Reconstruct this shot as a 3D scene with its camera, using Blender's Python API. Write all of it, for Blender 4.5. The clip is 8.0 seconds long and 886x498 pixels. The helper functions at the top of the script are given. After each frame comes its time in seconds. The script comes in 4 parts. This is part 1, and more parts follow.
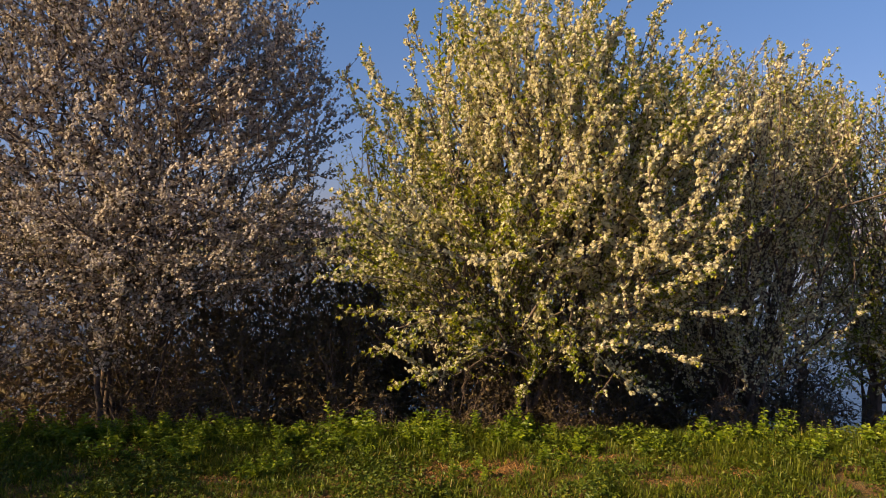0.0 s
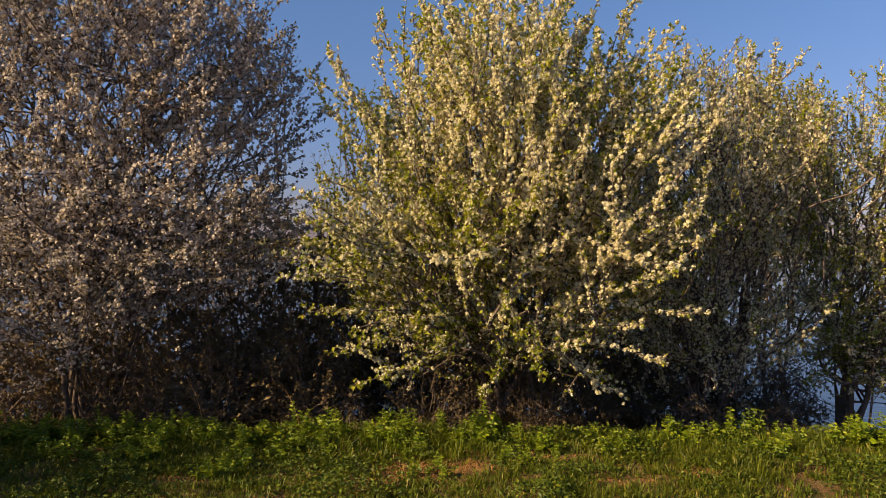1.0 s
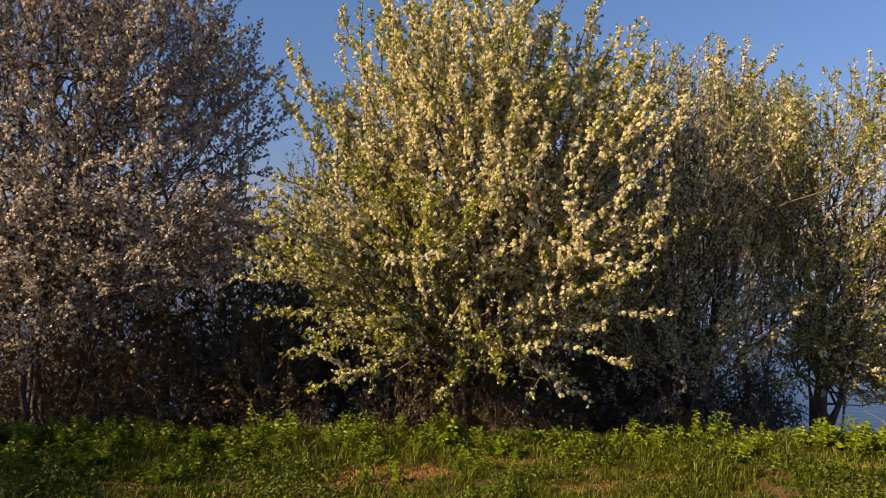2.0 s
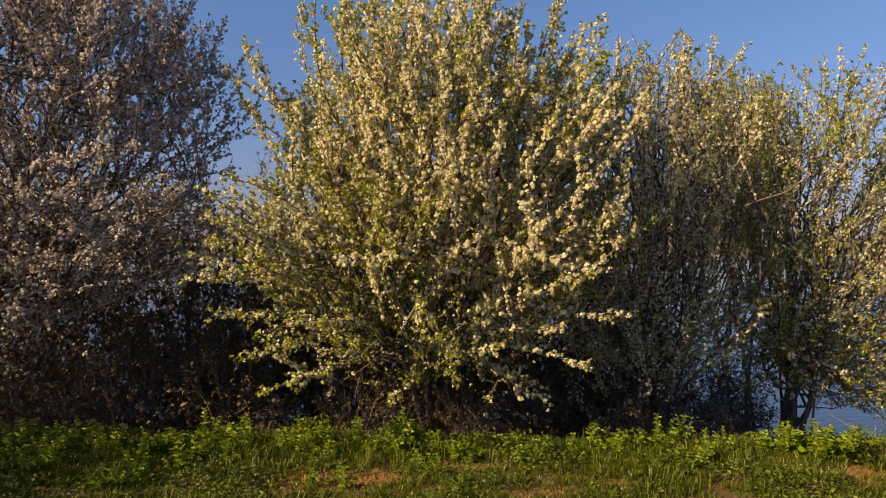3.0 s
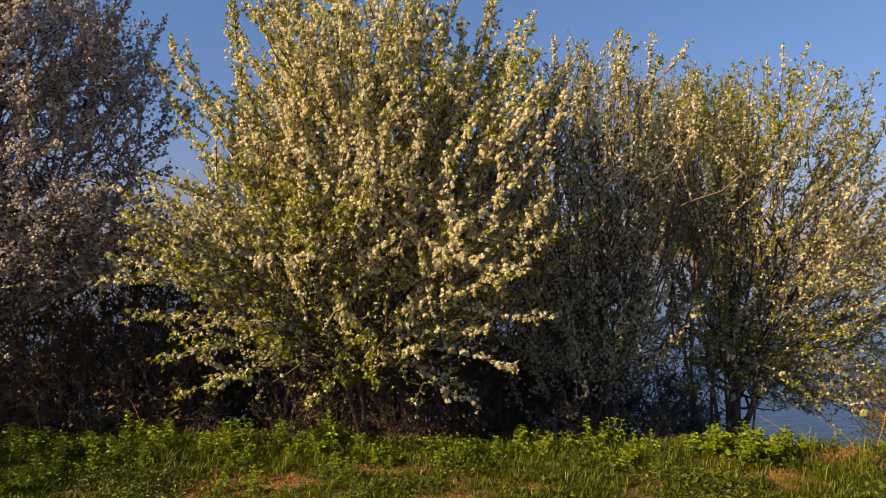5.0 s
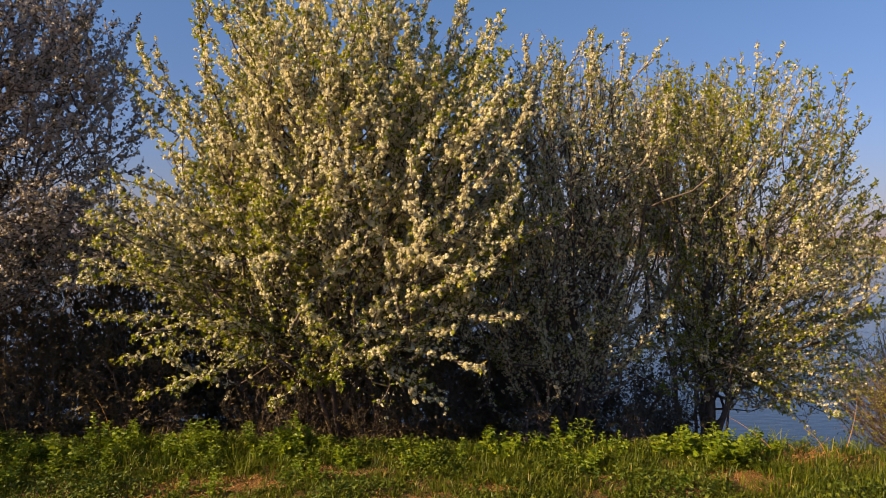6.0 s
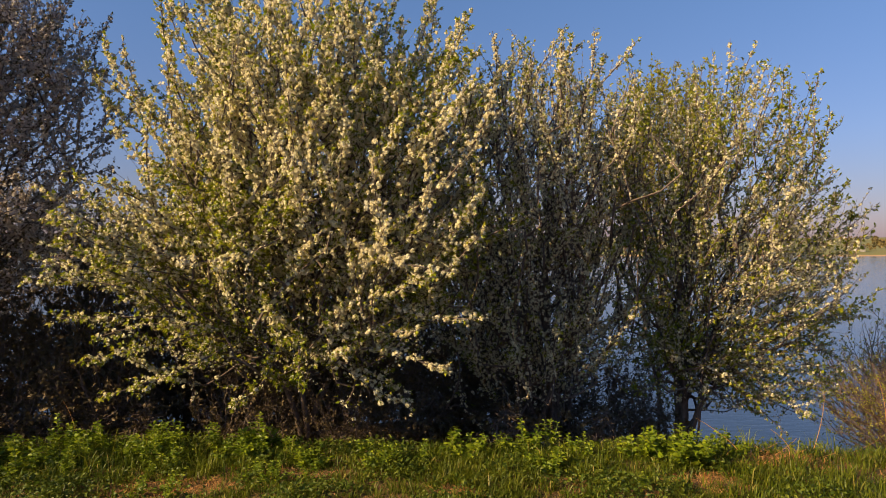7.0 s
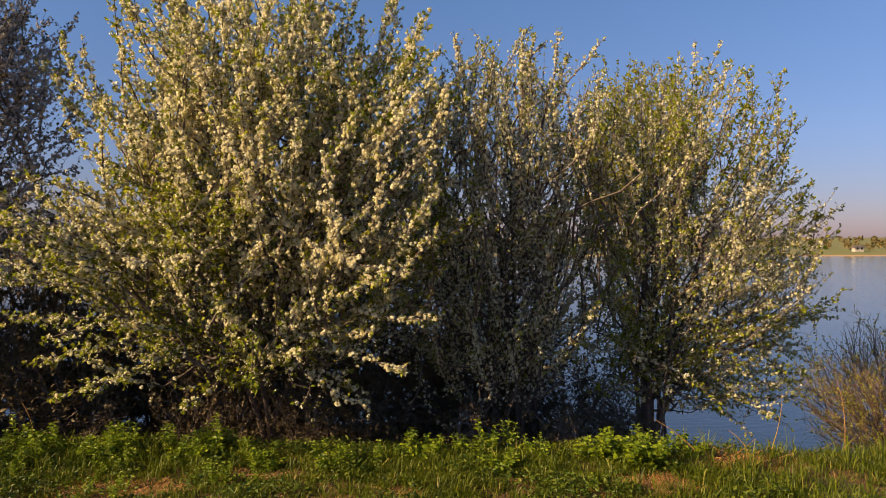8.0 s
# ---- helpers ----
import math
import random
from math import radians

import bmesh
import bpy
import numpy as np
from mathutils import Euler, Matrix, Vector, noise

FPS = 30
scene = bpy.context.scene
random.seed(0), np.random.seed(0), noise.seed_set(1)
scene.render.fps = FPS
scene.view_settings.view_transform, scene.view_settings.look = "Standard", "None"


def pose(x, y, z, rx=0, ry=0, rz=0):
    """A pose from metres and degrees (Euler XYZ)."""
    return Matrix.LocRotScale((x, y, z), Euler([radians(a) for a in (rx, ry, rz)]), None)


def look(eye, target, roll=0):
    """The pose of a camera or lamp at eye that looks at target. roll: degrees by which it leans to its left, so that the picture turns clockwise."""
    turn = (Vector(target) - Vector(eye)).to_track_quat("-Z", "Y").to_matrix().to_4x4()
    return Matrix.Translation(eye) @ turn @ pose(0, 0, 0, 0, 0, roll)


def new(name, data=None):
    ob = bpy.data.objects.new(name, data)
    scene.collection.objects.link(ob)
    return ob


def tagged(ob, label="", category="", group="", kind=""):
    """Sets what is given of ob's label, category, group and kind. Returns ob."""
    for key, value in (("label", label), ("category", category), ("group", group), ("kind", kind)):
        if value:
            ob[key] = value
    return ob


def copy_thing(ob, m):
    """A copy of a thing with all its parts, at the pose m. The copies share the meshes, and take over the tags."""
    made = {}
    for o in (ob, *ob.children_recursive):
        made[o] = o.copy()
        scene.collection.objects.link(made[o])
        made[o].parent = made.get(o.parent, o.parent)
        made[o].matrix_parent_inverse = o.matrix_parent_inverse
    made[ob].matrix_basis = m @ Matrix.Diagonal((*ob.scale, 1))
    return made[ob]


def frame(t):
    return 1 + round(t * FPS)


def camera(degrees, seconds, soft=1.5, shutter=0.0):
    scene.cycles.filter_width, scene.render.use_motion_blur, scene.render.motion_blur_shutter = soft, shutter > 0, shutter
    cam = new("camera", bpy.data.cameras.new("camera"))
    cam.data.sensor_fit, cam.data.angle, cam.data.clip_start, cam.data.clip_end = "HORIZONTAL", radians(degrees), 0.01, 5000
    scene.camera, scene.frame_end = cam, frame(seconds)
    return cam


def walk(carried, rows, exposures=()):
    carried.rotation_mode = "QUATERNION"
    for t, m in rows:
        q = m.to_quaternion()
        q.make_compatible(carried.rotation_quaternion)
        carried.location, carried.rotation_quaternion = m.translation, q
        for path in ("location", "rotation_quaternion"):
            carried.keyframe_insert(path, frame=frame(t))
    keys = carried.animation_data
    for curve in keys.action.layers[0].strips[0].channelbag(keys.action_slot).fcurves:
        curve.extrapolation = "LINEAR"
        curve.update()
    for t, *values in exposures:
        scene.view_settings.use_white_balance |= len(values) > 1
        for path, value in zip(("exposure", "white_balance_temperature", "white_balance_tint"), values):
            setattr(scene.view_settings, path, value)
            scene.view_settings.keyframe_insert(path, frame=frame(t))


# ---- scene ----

# ================= camera and walk =================
cam = camera(66.0, 8.0, soft=0.95)
EYE = 1.6
ROWS = [
    (0.0, 0.000, 0.000, 0.000, 0.14, -0.71, -0.07),
    (0.5, 0.133, -0.006, -0.004, 0.13, -0.71, -0.06),
    (1.0, 0.273, 0.016, -0.008, 0.10, -0.71, -0.06),
    (1.5, 0.422, 0.066, -0.008, 0.05, -0.71, -0.05),
    (3.0, 0.912, 0.213, -0.001, 0.03, -0.73, -0.02),
    (3.5, 1.075, 0.238, 0.001, 0.03, -0.73, -0.01),
    (4.0, 1.220, 0.254, 0.001, 0.03, -0.72, 0.01),
    (4.5, 1.351, 0.268, 0.001, 0.02, -0.72, 0.02),
    (6.0, 1.714, 0.315, 0.004, -0.09, -0.74, 0.05),
    (6.5, 1.834, 0.326, 0.005, -0.12, -0.74, 0.05),
    (7.0, 1.973, 0.338, 0.005, -0.12, -0.73, 0.06),
    (7.5, 2.132, 0.348, 0.005, -0.14, -0.73, 0.06),
    (8.0, 2.296, 0.354, 0.006, -0.15, -0.72, 0.07),
]
walk(cam, [(t, pose(x, y, EYE + z, 90 + pitch, roll, yaw)) for t, x, y, z, yaw, pitch, roll in ROWS],
     [(0.0, 1.03, 7150, 31), (8.0, 1.03, 7150, 31)])

# ================= sky, sun, exposure =================
SUN_AZ, SUN_EL = 245.5, 27.0          # degrees clockwise from +y, and above the horizon
SUN_DIR = Vector((math.sin(radians(SUN_AZ)) * math.cos(radians(SUN_EL)),
                  math.cos(radians(SUN_AZ)) * math.cos(radians(SUN_EL)), math.sin(radians(SUN_EL))))
world = bpy.data.worlds.new("sky")
scene.world = world
world.use_nodes = True
wn = world.node_tree
sky = wn.nodes.new("ShaderNodeTexSky")
sky.sky_type = "NISHITA"
sky.sun_disc = False
sky.sun_elevation, sky.sun_rotation = radians(SUN_EL), radians(SUN_AZ)
sky.air_density, sky.dust_density, sky.ozone_density = 1.0, 0.4, 4.0
# spring haze dims the sky all round the horizon
where = wn.nodes.new("ShaderNodeTexCoord")
split = wn.nodes.new("ShaderNodeSeparateXYZ")
haze = wn.nodes.new("ShaderNodeValToRGB")
haze.color_ramp.elements[0].position, haze.color_ramp.elements[0].color = 0.0, (0.50, 0.43, 0.55, 1)
haze.color_ramp.elements[1].position, haze.color_ramp.elements[1].color = 0.45, (0.68, 1.05, 1.15, 1)
mid_haze = haze.color_ramp.elements.new(0.14)
mid_haze.color = (0.58, 0.68, 0.82, 1)
tint = wn.nodes.new("ShaderNodeMix")
tint.data_type, tint.blend_type = "RGBA", "MULTIPLY"
tint.inputs[0].default_value = 1.0
wn.links.new(where.outputs["Generated"], split.inputs[0])
wn.links.new(split.outputs["Z"], haze.inputs[0])
wn.links.new(sky.outputs[0], tint.inputs[6])
wn.links.new(haze.outputs[0], tint.inputs[7])
wn.links.new(tint.outputs[2], wn.nodes["Background"].inputs[0])
wn.nodes["Background"].inputs[1].default_value = 0.064
sun_data = bpy.data.lights.new("sun", "SUN")
sun_data.energy, sun_data.angle, sun_data.color = 5.0, radians(0.6), (1.0, 0.83, 0.43)
sun = new("sun", sun_data)
sun.matrix_world = look(SUN_DIR * 60, (0, 0, 0))

# ================= materials =================
def mat(name):
    m = bpy.data.materials.new(name)
    m.use_nodes = True
    nt = m.node_tree
    return m, nt, nt.nodes["Principled BSDF"]


def node(nt, kind, **props):
    n = nt.nodes.new(kind)
    for key, value in props.items():
        setattr(n, key, value)
    return n


def ramp(nt, source, stops):
    r = node(nt, "ShaderNodeValToRGB")
    while len(r.color_ramp.elements) < len(stops):
        r.color_ramp.elements.new(0.5)
    for e, (p, c) in zip(r.color_ramp.elements, stops):
        e.position, e.color = p, (*c, 1)
    nt.links.new(source, r.inputs[0])
    return r.outputs[0]


def noise_tex(nt, scale, detail=4.0, rough=0.6):
    tc = node(nt, "ShaderNodeTexCoord")
    n = node(nt, "ShaderNodeTexNoise")
    n.inputs["Scale"].default_value, n.inputs["Detail"].default_value = scale, detail
    n.inputs["Roughness"].default_value = rough
    nt.links.new(tc.outputs["Object"], n.inputs["Vector"])
    return n.outputs["Fac"]


def mixed(nt, fac, a, b, mode="MIX"):
    m = node(nt, "ShaderNodeMix", data_type="RGBA", blend_type=mode)
    for socket, value in ((m.inputs[0], fac), (m.inputs[6], a), (m.inputs[7], b)):
        if isinstance(value, (int, float)):
            socket.default_value = value
        elif isinstance(value, tuple):
            socket.default_value = (*value, 1)
        else:
            nt.links.new(value, socket)
    return m.outputs[2]


def bump(nt, bsdf, height, strength, distance):
    b = node(nt, "ShaderNodeBump")
    b.inputs["Strength"].default_value, b.inputs["Distance"].default_value = strength, distance
    nt.links.new(height, b.inputs["Height"])
    nt.links.new(b.outputs[0], bsdf.inputs["Normal"])


def foliage(name, stops, patch, rough=0.55, through_light=0.35, patch_scale=2.5, amount=0.5, spec=0.3):
    """Thin leaf or petal: colour by piece and by patch, with light passing through."""
    m, nt, b = mat(name)
    geo = node(nt, "ShaderNodeNewGeometry")
    c = ramp(nt, geo.outputs["Random Per Island"], stops)
    f = ramp(nt, noise_tex(nt, patch_scale, 3), [(0.40, (0, 0, 0)), (0.66, (amount,) * 3)])
    c = mixed(nt, f, c, patch)
    nt.links.new(c, b.inputs["Base Color"])
    b.inputs["Roughness"].default_value = rough
    b.inputs["Specular IOR Level"].default_value = spec
    tr = node(nt, "ShaderNodeBsdfTranslucent")
    nt.links.new(c, tr.inputs[0])
    mx = node(nt, "ShaderNodeMixShader")
    mx.inputs[0].default_value = through_light
    nt.links.new(b.outputs[0], mx.inputs[1])
    nt.links.new(tr.outputs[0], mx.inputs[2])
    nt.links.new(mx.outputs[0], nt.nodes["Material Output"].inputs[0])
    return m


def bark(name, dark, light, scale=30):
    m, nt, b = mat(name)
    n1, n2 = noise_tex(nt, scale, 6), noise_tex(nt, scale / 8, 3)
    c = ramp(nt, n1, [(0.3, dark), (0.7, light)])
    c = mixed(nt, ramp(nt, n2, [(0.45, (0, 0, 0)), (0.7, (0.5, 0.5, 0.5))]), c, tuple(v * 0.55 for v in light))
    nt.links.new(c, b.inputs["Base Color"])
    b.inputs["Roughness"].default_value = 0.85
    bump(nt, b, n1, 0.6, 0.006)
    return m


PETAL = foliage("white_petal", [(0.0, (0.62, 0.56, 0.36)), (0.25, (0.80, 0.77, 0.58)), (0.85, (0.86, 0.83, 0.68)), (1.0, (0.68, 0.59, 0.36))],
                (0.66, 0.59, 0.34), 0.6, 0.55, 3.0, 0.4)
PETAL_GREYISH = foliage("greyish_petal", [(0.0, (0.44, 0.38, 0.34)), (0.3, (0.62, 0.57, 0.53)), (0.8, (0.74, 0.69, 0.65)), (1.0, (0.52, 0.44, 0.34))],
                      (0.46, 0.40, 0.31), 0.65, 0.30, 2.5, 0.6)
LEAF = foliage("young_leaf", [(0.0, (0.15, 0.21, 0.010)), (0.5, (0.27, 0.32, 0.014)), (0.85, (0.40, 0.40, 0.025)), (1.0, (0.42, 0.33, 0.05))],
               (0.20, 0.25, 0.012), 0.42, 0.50, 2.0, 0.5, 0.4)
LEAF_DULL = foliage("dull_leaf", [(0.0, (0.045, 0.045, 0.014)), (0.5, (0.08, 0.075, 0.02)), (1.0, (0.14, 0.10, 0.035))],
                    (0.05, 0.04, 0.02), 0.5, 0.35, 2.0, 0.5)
LEAF_DEAD = foliage("withered_leaf", [(0.0, (0.07, 0.055, 0.03)), (0.5, (0.12, 0.095, 0.045)), (1.0, (0.20, 0.14, 0.07))],
                    (0.08, 0.06, 0.035), 0.6, 0.3, 2.0, 0.5)
WILLOW_LEAF = foliage("willow_leaf", [(0.0, (0.22, 0.25, 0.02)), (0.6, (0.34, 0.34, 0.03)), (1.0, (0.44, 0.40, 0.06))],
                      (0.20, 0.20, 0.03), 0.5, 0.4, 1.5, 0.5)
HERB_LEAF = foliage("herb_leaf", [(0.0, (0.08, 0.14, 0.008)), (0.5, (0.16, 0.23, 0.010)), (1.0, (0.29, 0.34, 0.018))],
                    (0.08, 0.13, 0.008), 0.45, 0.38, 4.0, 0.5, 0.35)
GRASS = foliage("grass_blade", [(0.0, (0.028, 0.056, 0.004)), (0.5, (0.070, 0.105, 0.005)), (0.93, (0.15, 0.18, 0.011)), (1.0, (0.34, 0.25, 0.07))],
                (0.12, 0.13, 0.010), 0.5, 0.35, 1.6, 0.5, 0.3)
WEED = foliage("weed_leaf", [(0.0, (0.035, 0.065, 0.006)), (0.6, (0.075, 0.11, 0.009)), (1.0, (0.16, 0.18, 0.016))],
               (0.05, 0.085, 0.008), 0.5, 0.3, 4.0, 0.6)
STRAW = foliage("dry_straw", [(0.0, (0.28, 0.115, 0.035)), (0.5, (0.46, 0.22, 0.07)), (1.0, (0.58, 0.35, 0.13))],
                (0.26, 0.13, 0.05), 0.7, 0.15, 5.0, 0.6)
BARK = bark("blackthorn_bark", (0.045, 0.032, 0.028), (0.145, 0.105, 0.086))
DEADWOOD = bark("weathered_twig_bark", (0.06, 0.043, 0.037), (0.20, 0.145, 0.12))
BARK_RED = bark("willow_twig_bark", (0.075, 0.046, 0.034), (0.20, 0.127, 0.092))
STALK, nt, b = mat("green_stalk")
nt.links.new(ramp(nt, noise_tex(nt, 40), [(0.3, (0.07, 0.12, 0.02)), (0.7, (0.15, 0.18, 0.04))]), b.inputs["Base Color"])
b.inputs["Roughness"].default_value = 0.6

# earth: thatch and moss on the bank top, sand at the far waterline, fields beyond
EARTH, nt, b = mat("grassy_earth")
fine, mid, wide = noise_tex(nt, 60, 6, 0.7), noise_tex(nt, 5.0, 5), noise_tex(nt, 0.9, 4)
c = ramp(nt, fine, [(0.25, (0.030, 0.017, 0.007)), (0.5, (0.13, 0.065, 0.020)), (0.75, (0.26, 0.135, 0.042))])
g = ramp(nt, fine, [(0.25, (0.02, 0.030, 0.006)), (0.6, (0.07, 0.085, 0.014)), (0.8, (0.14, 0.13, 0.03))])
c = mixed(nt, ramp(nt, mid, [(0.50, (0, 0, 0)), (0.64, (0.8, 0.8, 0.8))]), c, g)
c = mixed(nt, ramp(nt, noise_tex(nt, 140, 4), [(0.55, (0, 0, 0)), (0.62, (0.8, 0.8, 0.8))]), c, (0.36, 0.21, 0.08))
geo = node(nt, "ShaderNodeNewGeometry")
sep = node(nt, "ShaderNodeSeparateXYZ")
nt.links.new(geo.outputs["Position"], sep.inputs[0])
far = node(nt, "ShaderNodeMapRange")
far.inputs[1].default_value, far.inputs[2].default_value = 200.0, 240.0
nt.links.new(sep.outputs["Y"], far.inputs[0])
field = ramp(nt, noise_tex(nt, 0.03, 5), [(0.35, (0.16, 0.13, 0.04)), (0.6, (0.12, 0.14, 0.03)), (0.75, (0.27, 0.17, 0.08))])
sandy = node(nt, "ShaderNodeMapRange")
sandy.inputs[1].default_value, sandy.inputs[2].default_value = -4.0, -4.25
nt.links.new(sep.outputs["Z"], sandy.inputs[0])
shore = mixed(nt, sandy.outputs[0], field, (0.42, 0.24, 0.11))
nt.links.new(mixed(nt, far.outputs[0], c, shore), b.inputs["Base Color"])
b.inputs["Roughness"].default_value = 0.95
bump(nt, b, fine, 1.0, 0.035)

WATER, nt, b = mat("lake_water")
b.inputs["Base Color"].default_value = (0.020, 0.035, 0.060, 1)
b.inputs["Roughness"].default_value, b.inputs["IOR"].default_value = 0.08, 1.33
tc = node(nt, "ShaderNodeTexCoord")
mp = node(nt, "ShaderNodeMapping")
mp.inputs["Scale"].default_value = (0.9, 2.6, 1)
nt.links.new(tc.outputs["Object"], mp.inputs[0])
nz = node(nt, "ShaderNodeTexNoise")
nz.inputs["Scale"].default_value, nz.inputs["Detail"].default_value = 1.6, 5
nt.links.new(mp.outputs[0], nz.inputs["Vector"])
bump(nt, b, nz.outputs["Fac"], 0.35, 0.05)

# ================= geometry tools =================
class Geo:
    """Collects vertices and faces of many small pieces for one mesh."""

    def __init__(self):
        self.v, self.f, self.n = [], {3: [], 4: []}, 0

    def add(self, verts, faces):
        verts = np.asarray(verts, float).reshape(-1, 3)
        self.f[faces.shape[-1]].append(faces.reshape(-1, faces.shape[-1]) + self.n)
        self.v.append(verts)
        self.n += len(verts)

    def more(self, faces):
        """Faces on the vertices added last."""
        self.f[faces.shape[-1]].append(faces.reshape(-1, faces.shape[-1]) + self.n - len(self.v[-1]))

    def mesh(self, name, smooth=False):
        me = bpy.data.meshes.new(name)
        v = np.concatenate(self.v) if self.v else np.zeros((0, 3))
        me.vertices.add(len(v))
        me.vertices.foreach_set("co", v.ravel())
        loops, starts, at = [], [], 0
        for k in (3, 4):
            if self.f[k]:
                a = np.concatenate(self.f[k])
                loops.append(a.ravel())
                starts.append(at + k * np.arange(len(a)))
                at += a.size
        if loops:
            loops, starts = np.concatenate(loops), np.concatenate(starts)
            me.loops.add(len(loops))
            me.polygons.add(len(starts))
            me.loops.foreach_set("vertex_index", loops.astype(np.int32))
            me.polygons.foreach_set("loop_start", starts.astype(np.int32))
            me.polygons.foreach_set("use_smooth", np.full(len(starts), smooth))
        me.update(calc_edges=True)
        return me


def part(name, geo, material, parent, label="", kind="", smooth=False):
    me = geo.mesh(name, smooth) if isinstance(geo, Geo) else geo
    if len(me.materials) == 0:
        me.materials.append(material)
    ob = new(name, me)
    ob.parent = parent
    return tagged(ob, label, kind=kind)


def thing(name, label, category, group="", at=(0, 0, 0), kind=""):
    ob = new(name)
    ob.location = at
    ob.empty_display_size = 0.2
    return tagged(ob, label, category, group, kind)


def unit(a):
    return a / np.maximum(np.linalg.norm(a, axis=-1, keepdims=True), 1e-9)


def tube(geo, pts, radii, sides=5):
    pts, radii = np.asarray(pts, float), np.asarray(radii, float)
    n = len(pts)
    d = unit(np.gradient(pts, axis=0))
    ref = np.array([0.31, 0.95, 0.05]) if abs(d[:, 2]).mean() > 0.5 else np.array([0.05, 0.1, 0.99])
    a = unit(np.cross(d, ref))
    b2 = np.cross(d, a)
    ang = np.arange(sides) * 2 * np.pi / sides
    ring = pts[:, None] + radii[:, None, None] * (a[:, None] * np.cos(ang)[:, None] + b2[:, None] * np.sin(ang)[:, None])
    i, j = np.meshgrid(np.arange(n - 1), np.arange(sides), indexing="ij")
    k = (j + 1) % sides
    geo.add(ring, np.stack([i * sides + j, i * sides + k, (i + 1) * sides + k, (i + 1) * sides + j], -1))


def frames(normals, rng):
    """Two directions across each normal, turned at random."""
    t = unit(np.cross(normals, rng.normal(size=normals.shape)))
    return t, np.cross(normals, t)


def flowers(geo, centre, normal, size, rng, fine=0.35):
    """Five-petalled cupped flowers: a kite-shaped petal each, or for the rest half-open cups."""
    cut = int(len(centre) * fine)
    if cut < len(centre):
        c, nn, sz = centre[cut:], unit(normal[cut:]), size[cut:, None]
        t, s = frames(nn, rng)
        out = [c - nn * sz * 0.15]
        for k in range(4):
            a = k * np.pi * 0.5
            r = sz * 0.50 * (1 + 0.22 * rng.normal(size=(len(c), 1)))
            out.append(c + r * (t * np.cos(a) + s * np.sin(a)) + nn * sz * 0.10 * rng.normal(size=(len(c), 1)))
        geo.add(np.stack(out, 1), np.arange(len(c))[:, None, None] * 5 + np.array([[0, 1 + p, 1 + (p + 1) % 4] for p in range(4)]))
        centre, normal, size = centre[:cut], normal[:cut], size[:cut]
    n = len(centre)
    if not n:
        return
    normal = unit(normal)
    t, s = frames(normal, rng)
    out = [centre - normal * size[:, None] * 0.12]
    for k in range(10):
        a = k * np.pi / 5
        r = size * (0.52 if k % 2 == 0 else 0.34) * (1 + 0.15 * rng.normal(size=n))
        lift = size * (0.10 if k % 2 == 0 else 0.02)
        out.append(centre + r[:, None] * (t * np.cos(a) + s * np.sin(a)) + normal * lift[:, None])
    v = np.stack(out, 1)
    q = np.array([[0, 1 + (2 * p - 1) % 10, 1 + 2 * p, 1 + (2 * p + 1) % 10] for p in range(5)])
    geo.add(v, np.arange(n)[:, None, None] * 11 + q)


def small_leaves(geo, base, along, length, rng, width=0.5, fold=0.3):
    """Small pointed leaves of four faces, folded along the midrib."""
    n = len(base)
    if not n:
        return
    along = unit(along)
    side = unit(np.cross(along, rng.normal(size=(n, 3)) * 0.6 + np.array([0, 0, 1.0])))
    up = np.cross(side, along)
    L = length[:, None]
    w = L * width * 0.5 * (1 + 0.15 * rng.normal(size=(n, 1)))
    mid = base + along * L * 0.48
    tip = base + along * L - up * L * (0.05 + 0.2 * rng.random((n, 1)))
    v = np.stack([base, mid, tip, mid + side * w + up * w * fold, mid - side * w + up * w * fold], 1)
    geo.add(v, np.arange(n)[:, None, None] * 5 + np.array([[0, 3, 1], [1, 3, 2], [0, 1, 4], [1, 2, 4]]))


def leaves(geo, base, along, length, rng, width=0.5, fold=0.25, normal=None):
    """Pointed leaves, folded along the midrib and curved at the tip."""
    n = len(base)
    if not n:
        return
    along = unit(along)
    if normal is None:
        normal = rng.normal(size=(n, 3)) * 0.6 + np.array([0, 0, 1.0])
    side = unit(np.cross(along, normal))
    up = np.cross(side, along)
    L = length[:, None]
    w = L * width * 0.5 * (1 + 0.15 * rng.normal(size=(n, 1)))
    droop = L * (0.10 + 0.12 * rng.random((n, 1)))
    mid1, mid2 = base + along * L * 0.38, base + along * L * 0.72 - up * droop * 0.35
    tip = base + along * L - up * droop
    lift = up * w * fold * 2
    v = np.stack([base, mid1, mid2, tip, mid1 + side * w + lift, mid2 + side * w * 0.75 + lift,
                  mid1 - side * w + lift, mid2 - side * w * 0.75 + lift], 1)
    off = np.arange(n)[:, None, None] * 8
    geo.add(v, off + np.array([[1, 4, 5, 2], [1, 2, 7, 6]]))
    geo.more(off + np.array([[0, 4, 1], [2, 5, 3], [0, 1, 6], [2, 3, 7]]))


# ================= ground and water =================
LIP, WATER_Z, FAR_SHORE = 5.42, -4.4, 268.0


